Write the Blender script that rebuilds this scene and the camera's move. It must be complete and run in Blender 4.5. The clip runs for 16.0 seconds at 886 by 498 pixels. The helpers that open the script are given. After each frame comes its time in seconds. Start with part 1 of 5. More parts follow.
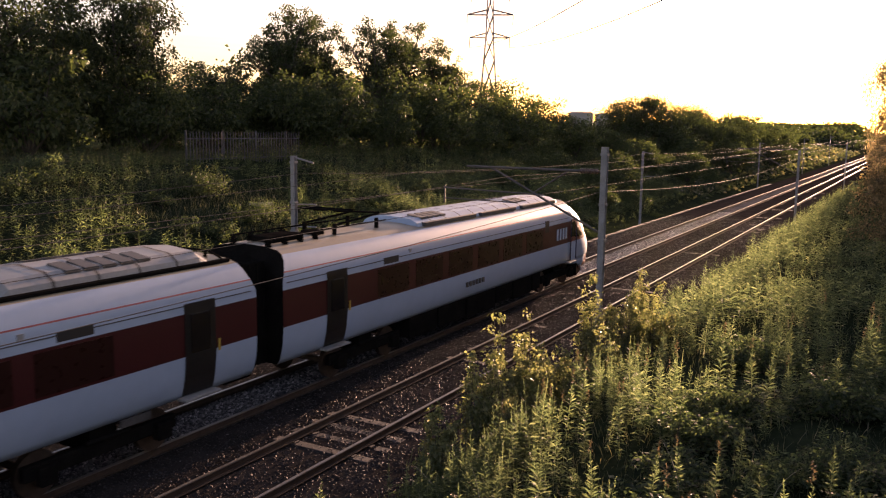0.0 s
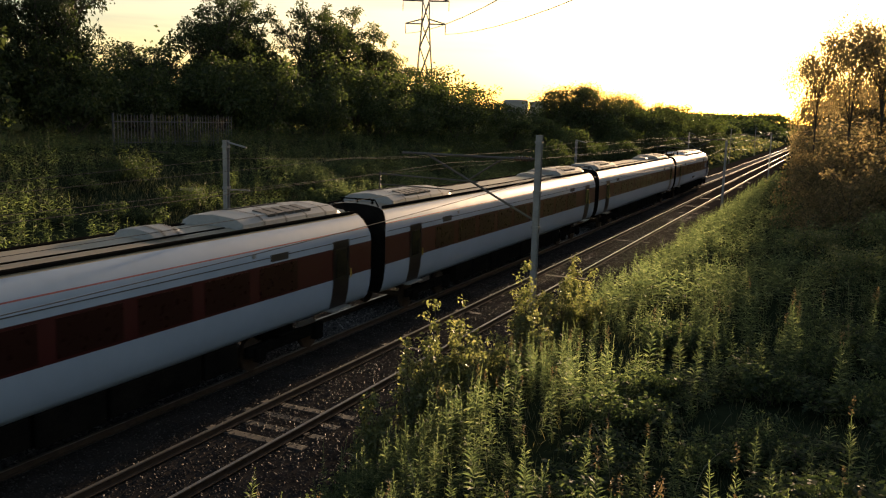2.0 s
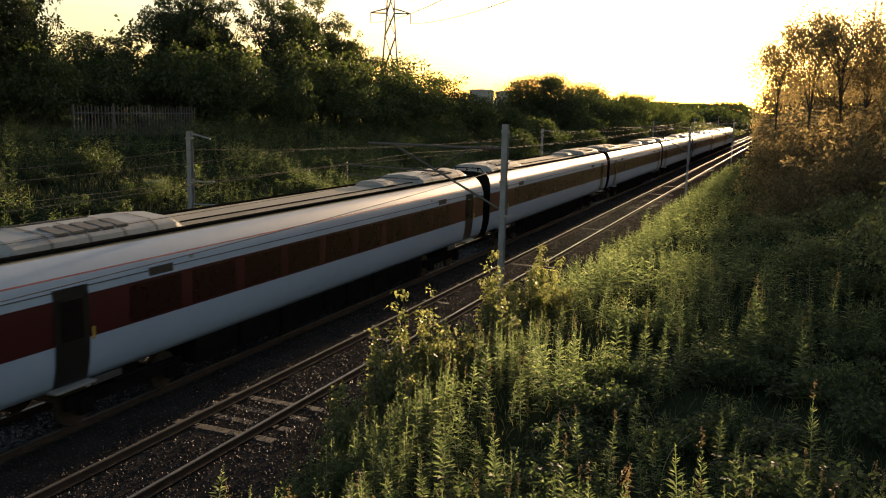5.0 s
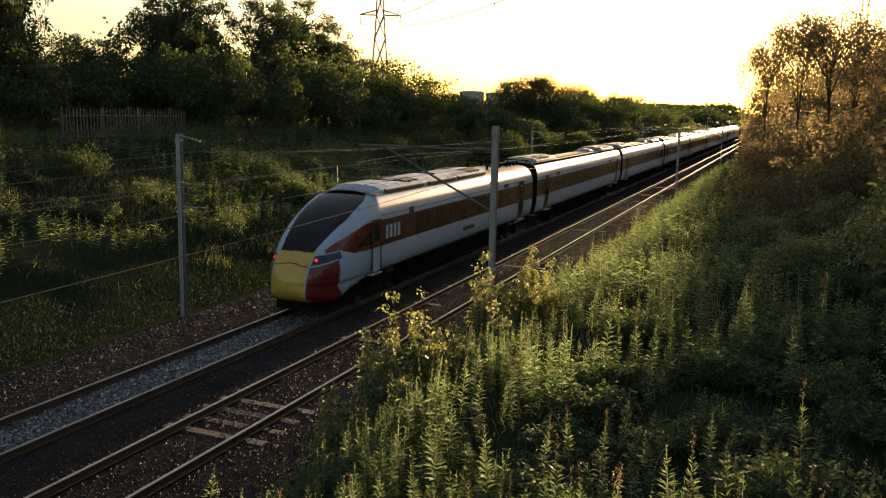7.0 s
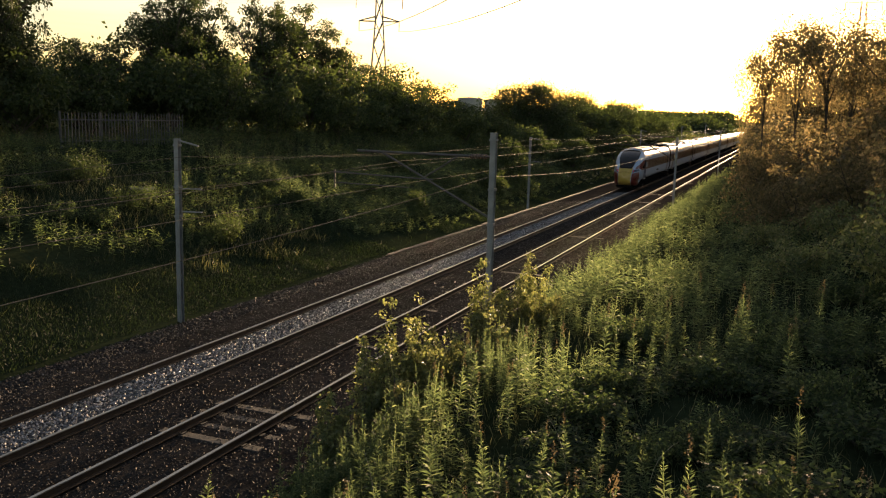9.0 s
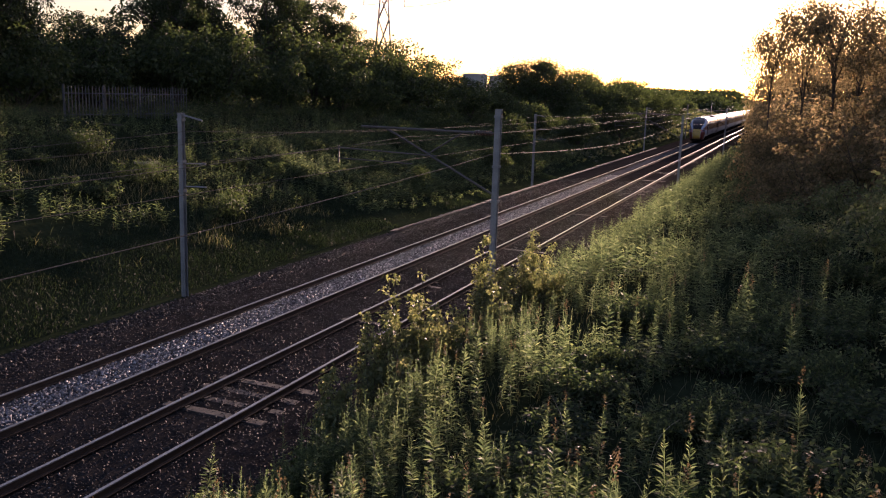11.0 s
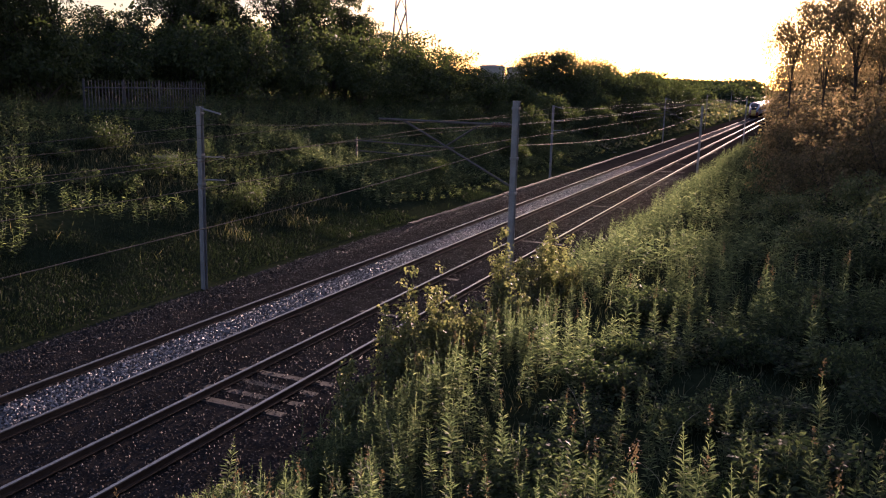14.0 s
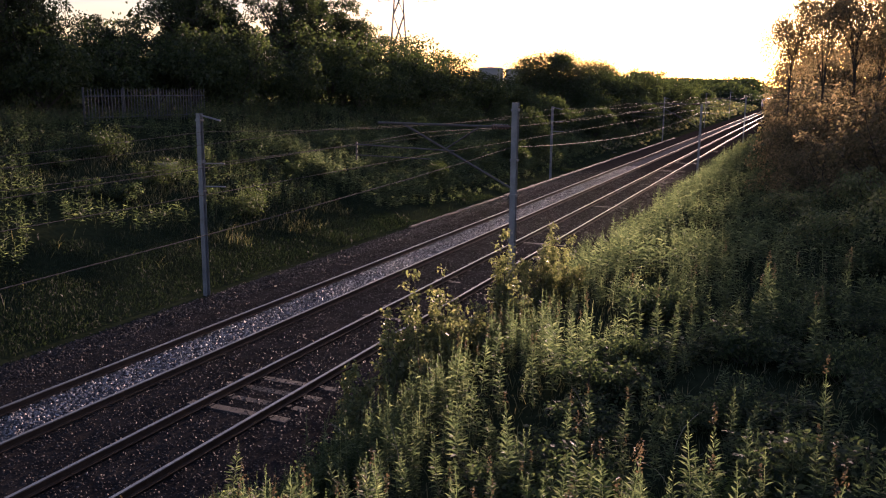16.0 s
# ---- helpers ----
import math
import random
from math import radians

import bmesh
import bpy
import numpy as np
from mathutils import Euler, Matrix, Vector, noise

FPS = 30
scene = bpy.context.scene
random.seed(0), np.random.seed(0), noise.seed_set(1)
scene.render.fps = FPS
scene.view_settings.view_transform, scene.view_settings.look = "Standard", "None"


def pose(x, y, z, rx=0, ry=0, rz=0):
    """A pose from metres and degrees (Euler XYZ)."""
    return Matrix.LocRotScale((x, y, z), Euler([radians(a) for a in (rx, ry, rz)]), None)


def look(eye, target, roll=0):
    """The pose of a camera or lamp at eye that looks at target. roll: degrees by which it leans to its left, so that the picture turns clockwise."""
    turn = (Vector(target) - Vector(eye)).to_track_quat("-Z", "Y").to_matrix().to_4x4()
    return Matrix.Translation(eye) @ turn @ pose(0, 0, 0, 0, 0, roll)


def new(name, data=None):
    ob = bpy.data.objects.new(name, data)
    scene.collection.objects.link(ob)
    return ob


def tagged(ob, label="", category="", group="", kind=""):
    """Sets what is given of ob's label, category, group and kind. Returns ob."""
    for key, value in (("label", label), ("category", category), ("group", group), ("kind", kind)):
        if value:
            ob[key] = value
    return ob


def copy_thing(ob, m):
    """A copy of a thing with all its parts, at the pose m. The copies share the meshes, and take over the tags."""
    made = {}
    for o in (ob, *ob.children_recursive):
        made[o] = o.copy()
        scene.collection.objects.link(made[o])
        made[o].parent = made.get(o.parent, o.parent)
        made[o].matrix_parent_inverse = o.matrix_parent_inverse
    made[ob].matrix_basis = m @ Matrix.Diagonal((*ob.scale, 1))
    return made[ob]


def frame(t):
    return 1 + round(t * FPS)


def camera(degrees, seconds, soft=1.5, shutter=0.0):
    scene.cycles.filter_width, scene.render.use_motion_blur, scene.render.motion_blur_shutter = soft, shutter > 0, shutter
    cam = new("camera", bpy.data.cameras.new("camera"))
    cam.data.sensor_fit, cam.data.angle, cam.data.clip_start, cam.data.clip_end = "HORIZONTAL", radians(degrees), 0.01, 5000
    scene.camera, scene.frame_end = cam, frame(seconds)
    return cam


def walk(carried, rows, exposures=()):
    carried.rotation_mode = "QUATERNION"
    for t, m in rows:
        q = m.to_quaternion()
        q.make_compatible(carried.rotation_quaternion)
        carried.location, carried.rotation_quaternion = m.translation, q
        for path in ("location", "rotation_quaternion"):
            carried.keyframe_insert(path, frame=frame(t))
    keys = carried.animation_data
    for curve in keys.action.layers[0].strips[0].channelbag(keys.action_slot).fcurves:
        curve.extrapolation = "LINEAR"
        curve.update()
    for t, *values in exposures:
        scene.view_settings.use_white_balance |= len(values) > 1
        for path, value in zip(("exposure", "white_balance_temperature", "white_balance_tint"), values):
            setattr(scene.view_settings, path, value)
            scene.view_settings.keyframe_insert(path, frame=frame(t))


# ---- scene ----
cam = camera(55.1, 16.0, soft=1.15, shutter=0.08)
EYE = (0.0, 0.0, 6.5)
# seconds, yaw, pitch, roll of the hand-held camera, which stays on one spot
TURNS = [
    (0.0, 29.196, -8.006, -0.798),
    (0.5, 25.701, -7.646, -1.247),
    (1.0, 25.023, -7.741, -1.231),
    (1.5, 25.264, -8.285, -1.347),
    (2.0, 24.906, -8.814, -1.56),
    (2.5, 23.927, -8.967, -1.766),
    (3.0, 23.507, -9.071, -1.648),
    (3.5, 23.117, -9.257, -1.416),
    (4.0, 22.829, -9.27, -1.393),
    (6.5, 22.324, -9.659, -1.105),
    (7.0, 21.99, -9.302, -1.169),
    (7.5, 21.731, -8.956, -1.383),
    (8.0, 21.706, -8.869, -1.403),
    (8.5, 21.794, -8.871, -1.42),
    (9.0, 21.879, -8.884, -1.497),
    (11.5, 22.138, -10.688, -2.008),
    (12.0, 21.834, -10.672, -2.016),
    (12.5, 21.6, -10.762, -2.108),
    (13.0, 21.919, -11.016, -2.286),
    (13.5, 22.795, -11.296, -2.227),
    (14.0, 23.345, -11.02, -1.522),
    (14.5, 23.333, -10.915, -1.141),
    (15.0, 23.605, -10.738, -0.801),
    (15.5, 23.67, -10.738, -0.567),
    (16.0, 23.272, -10.828, -0.605),
]
EXPOSURES = [(0.0, 2.1, 7600, 46), (0.5, 1.5, 7500, 38), (1.0, 1.15, 7400, 27), (1.5, 1.15, 7400, 21), (2.0, 1.5, 7700, 18), (2.5, 1.73, 7900, 18), (4.0, 1.73, 7900, 18), (9.2, 1.73, 7900, 18),
             (11.3, 1.58, 6100, 46), (16.0, 1.58, 6100, 46)]
walk(cam, [(t, pose(*EYE, 90 + p, r, w)) for t, w, p, r in TURNS], EXPOSURES)

# ---- sky and sun ----
SUN_AZ, SUN_EL = -1.0, 4.6
world = bpy.data.worlds.new("sky")
scene.world = world
world.use_nodes = True
wn = world.node_tree.nodes
sky = wn.new("ShaderNodeTexSky")
sky.sky_type = "NISHITA"
sky.sun_disc = False
sky.sun_elevation = radians(SUN_EL)
sky.sun_rotation = radians(SUN_AZ)
sky.air_density, sky.dust_density, sky.ozone_density = 0.9, 1.2, 1.2
wn["Background"].inputs["Strength"].default_value = 0.097
# thin streaks of high cloud over the whole sky
wl = world.node_tree.links
way = wn.new("ShaderNodeTexCoord")
flat = wn.new("ShaderNodeMapping")
flat.inputs["Scale"].default_value = (1.0, 1.0, 9.0)
streak = wn.new("ShaderNodeTexNoise")
streak.inputs["Scale"].default_value, streak.inputs["Detail"].default_value, streak.inputs["Roughness"].default_value = 3.2, 4, 0.5
veil = wn.new("ShaderNodeMapRange")
veil.inputs["From Min"].default_value, veil.inputs["From Max"].default_value = 0.5, 0.66
veil.inputs["To Min"].default_value, veil.inputs["To Max"].default_value = 0.0, 0.8
grey = wn.new("ShaderNodeMix")
grey.data_type, grey.blend_type = "RGBA", "MULTIPLY"
grey.inputs[7].default_value = (0.66, 0.70, 0.80, 1)
wl.new(way.outputs["Generated"], flat.inputs["Vector"])
wl.new(flat.outputs[0], streak.inputs["Vector"])
wl.new(streak.outputs[0], veil.inputs[0])
wl.new(veil.outputs[0], grey.inputs["Factor"])
wl.new(sky.outputs[0], grey.inputs[6])
wl.new(grey.outputs[2], wn["Background"].inputs["Color"])
sun = new("sun", bpy.data.lights.new("sun", "SUN"))
sun.data.energy, sun.data.angle, sun.data.color = 5.0, radians(0.55), (1.0, 0.78, 0.52)
sun.matrix_world = look((math.sin(radians(SUN_AZ)) * 300, math.cos(radians(SUN_AZ)) * 300, 300 * math.tan(radians(SUN_EL))), (0, 0, 0))

# ---- materials ----
def nodes_of(name):
    m = bpy.data.materials.new(name)
    m.use_nodes = True
    nt = m.node_tree
    return m, nt.nodes, nt.links, nt.nodes["Principled BSDF"]


def ramp_node(n, stops):
    r = n.new("ShaderNodeValToRGB")
    e = r.color_ramp.elements
    while len(e) < len(stops):
        e.new(0.5)
    for el, (p, c) in zip(e, stops):
        el.position, el.color = p, (*c, 1)
    return r


def surface(name, dark, light, rough=0.6, metal=0.0, scale=8.0, fine=60.0, bump=0.2, dist=0.01, coat=0.0, spec=0.5, matte=False):
    """Two scales of noise between a dark and a light base colour, with fine relief."""
    m, n, l, b = nodes_of(name)
    co = n.new("ShaderNodeTexCoord")
    big, small = n.new("ShaderNodeTexNoise"), n.new("ShaderNodeTexNoise")
    big.inputs["Scale"].default_value, small.inputs["Scale"].default_value = scale, fine
    big.inputs["Detail"].default_value = small.inputs["Detail"].default_value = 4
    mx = n.new("ShaderNodeMath")
    mx.operation = "MULTIPLY_ADD"
    mx.inputs[1].default_value = 0.45
    half = n.new("ShaderNodeMath")
    half.operation = "MULTIPLY"
    half.inputs[1].default_value = 0.55
    r = ramp_node(n, [(0.32, dark), (0.68, light)])
    for t in (big, small):
        l.new(co.outputs["Object"], t.inputs["Vector"])
    l.new(big.outputs[0], half.inputs[0])
    l.new(small.outputs[0], mx.inputs[0])
    l.new(half.outputs[0], mx.inputs[2])
    l.new(mx.outputs[0], r.inputs[0])
    l.new(r.outputs[0], b.inputs["Base Color"])
    rr = n.new("ShaderNodeMapRange")
    rr.inputs["To Min"].default_value, rr.inputs["To Max"].default_value = max(0.03, rough - 0.12), min(1, rough + 0.12)
    l.new(small.outputs[0], rr.inputs[0])
    l.new(rr.outputs[0], b.inputs["Roughness"])
    bp = n.new("ShaderNodeBump")
    bp.inputs["Strength"].default_value, bp.inputs["Distance"].default_value = bump, dist
    l.new(small.outputs[0], bp.inputs["Height"])
    l.new(bp.outputs[0], b.inputs["Normal"])
    b.inputs["Metallic"].default_value = metal
    b.inputs["Coat Weight"].default_value = coat
    b.inputs["Specular IOR Level"].default_value = spec
    if matte:
        df = n.new("ShaderNodeBsdfDiffuse")
        l.new(r.outputs[0], df.inputs["Color"])
        l.new(bp.outputs[0], df.inputs["Normal"])
        l.new(df.outputs[0], n["Material Output"].inputs["Surface"])
    return m


def islands(name, stops, rough=0.7, trans=0.0, tcol=None, spec=0.4, bump=0.0):
    """Loose pieces, each in a shade of its own; leaves also let light through."""
    m, n, l, b = nodes_of(name)
    g = n.new("ShaderNodeNewGeometry")
    r = ramp_node(n, stops)
    l.new(g.outputs["Random Per Island"], r.inputs[0])
    l.new(r.outputs[0], b.inputs["Base Color"])
    b.inputs["Roughness"].default_value = rough
    b.inputs["Specular IOR Level"].default_value = spec
    if bump:
        t = n.new("ShaderNodeTexNoise")
        t.inputs["Scale"].default_value = 40
        bp = n.new("ShaderNodeBump")
        bp.inputs["Strength"].default_value, bp.inputs["Distance"].default_value = bump, 0.02
        l.new(t.outputs[0], bp.inputs["Height"])
        l.new(bp.outputs[0], b.inputs["Normal"])
    if trans:
        tr = n.new("ShaderNodeBsdfTranslucent")
        mul = n.new("ShaderNodeMix")
        mul.data_type, mul.blend_type = "RGBA", "MULTIPLY"
        mul.inputs["Factor"].default_value = 1.0
        l.new(r.outputs[0], mul.inputs[6])
        mul.inputs[7].default_value = (*tcol, 1)
        l.new(mul.outputs[2], tr.inputs["Color"])
        mix = n.new("ShaderNodeMixShader")
        mix.inputs[0].default_value = trans
        l.new(b.outputs[0], mix.inputs[1])
        l.new(tr.outputs[0], mix.inputs[2])
        l.new(mix.outputs[0], n["Material Output"].inputs["Surface"])
    return m


LEAF = islands("tree_leaf", [(0.0, (0.024, 0.034, 0.016)), (0.6, (0.042, 0.056, 0.023)), (1.0, (0.070, 0.082, 0.040))], 0.6, 0.30, (1.7, 1.9, 1.1), spec=0.25)
BUSH_LEAF = islands("bush_leaf", [(0.0, (0.028, 0.040, 0.019)), (0.6, (0.050, 0.066, 0.029)), (1.0, (0.090, 0.105, 0.050))], 0.6, 0.38, (1.8, 2.0, 1.1), spec=0.25)
# Brownish and extra translucent: orange haze of the low sun is in the colour.
HEDGE_LEAF = islands("glare_toned_hedge_leaf", [(0.0, (0.066, 0.062, 0.034)), (0.6, (0.115, 0.105, 0.060)), (1.0, (0.185, 0.150, 0.090))], 0.5, 0.62, (2.3, 2.0, 1.6), spec=0.35)
HERB = islands("willowherb_leaf", [(0.0, (0.035, 0.052, 0.032)), (0.6, (0.070, 0.092, 0.052)), (1.0, (0.150, 0.170, 0.105))], 0.6, 0.58, (2.1, 2.2, 1.45), spec=0.2)
SHRUB_LEAF = islands("shrub_leaf", [(0.0, (0.080, 0.100, 0.043)), (0.6, (0.130, 0.150, 0.072)), (1.0, (0.220, 0.220, 0.123))], 0.5, 0.5, (2.0, 1.9, 1.25))
WEED = islands("bank_weed_leaf", [(0.0, (0.026, 0.040, 0.024)), (0.6, (0.052, 0.070, 0.040)), (1.0, (0.120, 0.140, 0.080))], 0.6, 0.5, (2.0, 2.2, 1.2), spec=0.2)
BUD = islands("flower_bud", [(0.0, (0.090, 0.080, 0.050)), (1.0, (0.160, 0.130, 0.080))], 0.6, 0.3, (1.6, 1.3, 0.9))
GRASS = islands("grass_blade", [(0.0, (0.030, 0.040, 0.023)), (0.6, (0.055, 0.066, 0.038)), (1.0, (0.150, 0.135, 0.084))], 0.5, 0.45, (1.85, 1.9, 1.1))
# Grass in a darker copy; the bank foot's shade is put into its colour.
TURF = islands("shade_dark_turf_blade", [(0.0, (0.014, 0.023, 0.012)), (0.7, (0.026, 0.040, 0.020)), (1.0, (0.050, 0.066, 0.032))], 0.7, 0.2, (1.7, 1.9, 1.0), spec=0.2)
MAROON = surface("maroon_band_paint", (0.046, 0.008, 0.009), (0.062, 0.010, 0.011), 0.4, 0, 0.8, 9, 0.02, 0.002, spec=0.25)
BARK = surface("bark", (0.03, 0.024, 0.018), (0.09, 0.075, 0.055), 0.85, 0, 3, 30, 0.6, 0.02)
EARTH = surface("earth_and_litter", (0.011, 0.016, 0.009), (0.034, 0.043, 0.022), 0.95, 0, 0.35, 6, 0.3, 0.04, matte=True)
BALLAST = surface("ballast_bed", (0.014, 0.0125, 0.0115), (0.044, 0.039, 0.036), 0.95, 0, 1.5, 22, 0.3, 0.03, matte=True)
BALLAST_NEW = surface("fresh_ballast_bed", (0.05, 0.05, 0.053), (0.14, 0.135, 0.135), 0.9, 0, 1.5, 22, 0.3, 0.03, matte=True)
FERN = islands("fern_leaf", [(0.0, (0.06, 0.10, 0.035)), (1.0, (0.12, 0.17, 0.06))], 0.5, 0.5, (2.0, 2.1, 1.0), spec=0.25)
STRAW = surface("dry_straw", (0.28, 0.24, 0.16), (0.42, 0.37, 0.26), 0.7, 0, 5, 40, 0.1, 0.002)
STONE = islands("ballast_stone", [(0.0, (0.015, 0.0135, 0.0125)), (0.75, (0.038, 0.034, 0.031)), (0.985, (0.058, 0.053, 0.049)), (1.0, (0.20, 0.19, 0.18))], 0.6, spec=0.15, bump=0.5)
STONE_NEW = islands("fresh_ballast_stone", [(0.0, (0.05, 0.05, 0.053)), (0.6, (0.17, 0.165, 0.17)), (0.9, (0.34, 0.33, 0.335)), (1.0, (0.55, 0.54, 0.54))], 0.5, spec=0.4, bump=0.5)
CONCRETE = surface("weathered_concrete", (0.12, 0.105, 0.09), (0.3, 0.27, 0.23), 0.8, 0, 4, 50, 0.4, 0.006)
SLEEPER_MAT = surface("dirty_sleeper_concrete", (0.03, 0.026, 0.022), (0.085, 0.072, 0.06), 0.85, 0, 3, 40, 0.4, 0.006)
RUST = surface("rusty_rail_steel", (0.03, 0.018, 0.012), (0.085, 0.05, 0.032), 0.7, 0.2, 6, 60, 0.3, 0.004)
RAIL_TOP = surface("polished_rail_head", (0.28, 0.26, 0.24), (0.44, 0.42, 0.39), 0.42, 1.0, 2, 80, 0.05, 0.001)
GALV = surface("galvanised_steel", (0.15, 0.155, 0.165), (0.27, 0.275, 0.285), 0.55, 0.3, 3, 40, 0.15, 0.003)
FENCE = surface("dull_fence_steel", (0.045, 0.05, 0.057), (0.095, 0.10, 0.11), 0.6, 0.2, 3, 40, 0.15, 0.003)
BOOM = surface("dark_weathered_tube", (0.05, 0.045, 0.042), (0.12, 0.11, 0.10), 0.65, 0.2, 3, 40, 0.15, 0.003)
PYLON = surface("dark_lattice_steel", (0.035, 0.036, 0.04), (0.07, 0.07, 0.075), 0.7, 0.1, 0.5, 5, 0.1, 0.003)
WIRE = surface("wire", (0.035, 0.03, 0.027), (0.07, 0.06, 0.052), 0.7, 0.0, 3, 40, 0.1, 0.002)
CERAMIC = surface("ceramic_insulator", (0.07, 0.045, 0.035), (0.13, 0.085, 0.065), 0.25, 0, 10, 60, 0.05, 0.002)
# White paint, dimmed and blued: the blue sky's reflection is in its colour.
WHITE = surface("sky_blued_white_paint", (0.275, 0.355, 0.46), (0.32, 0.405, 0.52), 0.48, 0, 0.5, 3, 0.0, 0.002, coat=0.08, spec=0.35)
RED = surface("deep_red_coach_paint", (0.11, 0.010, 0.008), (0.15, 0.014, 0.011), 0.3, 0, 0.8, 9, 0.02, 0.002, coat=0.35)
STRIPE = surface("bright_red_line", (0.26, 0.03, 0.025), (0.34, 0.045, 0.035), 0.35, 0, 1, 9, 0.0, 0.002)
YELLOW = surface("yellow_nose_paint", (0.48, 0.29, 0.05), (0.56, 0.35, 0.07), 0.35, 0, 1, 9, 0.02, 0.002, coat=0.3)
BLACK = surface("black_rubber", (0.008, 0.008, 0.009), (0.022, 0.021, 0.02), 0.6, 0, 2, 30, 0.2, 0.005)
# Grime, blackened further: shade under and between the coaches is in the colour.
DARK = surface("grime_and_shade_black", (0.005, 0.005, 0.005), (0.016, 0.014, 0.012), 0.9, 0.0, 2, 25, 0.4, 0.01, matte=True)
DOORP = surface("dark_door_paint", (0.022, 0.02, 0.02), (0.045, 0.04, 0.038), 0.35, 0, 1, 20, 0.03, 0.002)
ROOF = surface("tan_roof_coating", (0.20, 0.165, 0.115), (0.30, 0.255, 0.185), 0.48, 0, 0.6, 14, 0.15, 0.004)
POD = surface("grey_roof_fairing", (0.19, 0.19, 0.185), (0.30, 0.30, 0.29), 0.42, 0, 0.8, 14, 0.1, 0.004)
LOUVRE = surface("dark_louvre", (0.04, 0.04, 0.04), (0.09, 0.088, 0.085), 0.6, 0.2, 3, 30, 0.1, 0.003)
GLASS = surface("tinted_glass", (0.010, 0.008, 0.008), (0.016, 0.012, 0.012), 0.15, 0, 1, 6, 0.0, 0.001, spec=0.2)
PANE = surface("dark_reddish_coach_glass", (0.020, 0.006, 0.005), (0.028, 0.008, 0.007), 0.3, 0, 1, 6, 0.0, 0.001, spec=0.2)
BLUE = surface("dark_blue_paint", (0.015, 0.018, 0.05), (0.025, 0.03, 0.075), 0.3, 0, 1, 9, 0.0, 0.002)
# Grey cladding made paler: distance haze is put into the base colour.
TANK = surface("haze_pale_cladding", (0.30, 0.29, 0.28), (0.40, 0.385, 0.37), 0.8, 0, 0.1, 1, 0.1, 0.02)
TAILLAMP, _n, _l, _b = nodes_of("red_tail_light")
_b.inputs["Base Color"].default_value = (0.6, 0.02, 0.03, 1)
_b.inputs["Emission Color"].default_value = (1.0, 0.04, 0.06, 1)
_b.inputs["Emission Strength"].default_value = 0.35


# ---- mesh helpers ----
def part(name, bm, material, parent=None, label="", smooth=False):
    me = bpy.data.meshes.new(name)
    bm.to_mesh(me)
    bm.free()
    mats = material if isinstance(material, (list, tuple)) else [material]
    for m in mats:
        me.materials.append(m)
    if smooth:
        me.polygons.foreach_set("use_smooth", [True] * len(me.polygons))
    ob = new(name, me)
    if parent is not None:
        ob.parent = parent
    if label:
        ob["label"] = label
    return ob


def box(bm, x0, x1, y0, y1, z0, z1, bevel=0.0):
    r = bmesh.ops.create_cube(bm, size=1)
    vs = r["verts"]
    bmesh.ops.scale(bm, vec=(x1 - x0, y1 - y0, z1 - z0), verts=vs)
    bmesh.ops.translate(bm, vec=((x0 + x1) / 2, (y0 + y1) / 2, (z0 + z1) / 2), verts=vs)
    if bevel:
        es = list({e for v in vs for e in v.link_edges})
        bmesh.ops.bevel(bm, geom=es, offset=bevel, segments=2, affect="EDGES", profile=0.5)
    return bm


def rod(bm, a, b, r0, r1=None, sides=8):
    a, b = Vector(a), Vector(b)
    d = b - a
    res = bmesh.ops.create_cone(bm, cap_ends=True, segments=sides, radius1=r0, radius2=r0 if r1 is None else r1, depth=d.length)
    m = Matrix.Translation((a + b) / 2) @ d.to_track_quat("Z", "Y").to_matrix().to_4x4()
    bmesh.ops.transform(bm, matrix=m, verts=res["verts"])
    return bm


def loft(bm, rings, mats=None, closed=True, caps=(False, False)):
    """Rings of equal length, joined; mats[j] is the material of strip j of a ring, or mats(i, j)."""
    vr = [[bm.verts.new(p) for p in r] for r in rings]
    n = len(vr[0])
    for i in range(len(vr) - 1):
        for j in range(n if closed else n - 1):
            k = (j + 1) % n
            f = bm.faces.new((vr[i][j], vr[i][k], vr[i + 1][k], vr[i + 1][j]))
            if mats is not None:
                f.material_index = mats(i, j) if callable(mats) else mats[j]
    if caps[0]:
        bm.faces.new(list(reversed(vr[0])))
    if caps[1]:
        bm.faces.new(vr[-1])
    return bm


def quad_mesh(name, v, mats, which=None):
    """A mesh of loose four-cornered pieces from an array (n, 4, 3)."""
    n = len(v)
    me = bpy.data.meshes.new(name)
    me.vertices.add(4 * n)
    me.vertices.foreach_set("co", np.ascontiguousarray(v, dtype=np.float32).ravel())
    me.loops.add(4 * n)
    me.loops.foreach_set("vertex_index", np.arange(4 * n, dtype=np.int32))
    me.polygons.add(n)
    me.polygons.foreach_set("loop_start", np.arange(0, 4 * n, 4, dtype=np.int32))
    for m in mats:
        me.materials.append(m)
    if which is not None:
        me.polygons.foreach_set("material_index", np.asarray(which, dtype=np.int32))
    me.update(calc_edges=True)
    return me


def unit(a):
    return a / np.maximum(np.linalg.norm(a, axis=-1, keepdims=True), 1e-9)


def leaves(rng, base, way, length, width, droop=0.25):
    """Pointed leaves: one bent lozenge each, from its foot along its way."""
    n = len(base)
    way = unit(way)
    side = unit(np.cross(way, rng.normal(size=(n, 3))))
    length, width = np.broadcast_to(length, n)[:, None], np.broadcast_to(width, n)[:, None]
    mid = base + way * length * 0.45
    tip = base + way * length + np.array([0, 0, -1.0]) * length * droop
    return np.stack([base, mid + side * width / 2, tip, mid - side * width / 2], axis=1)


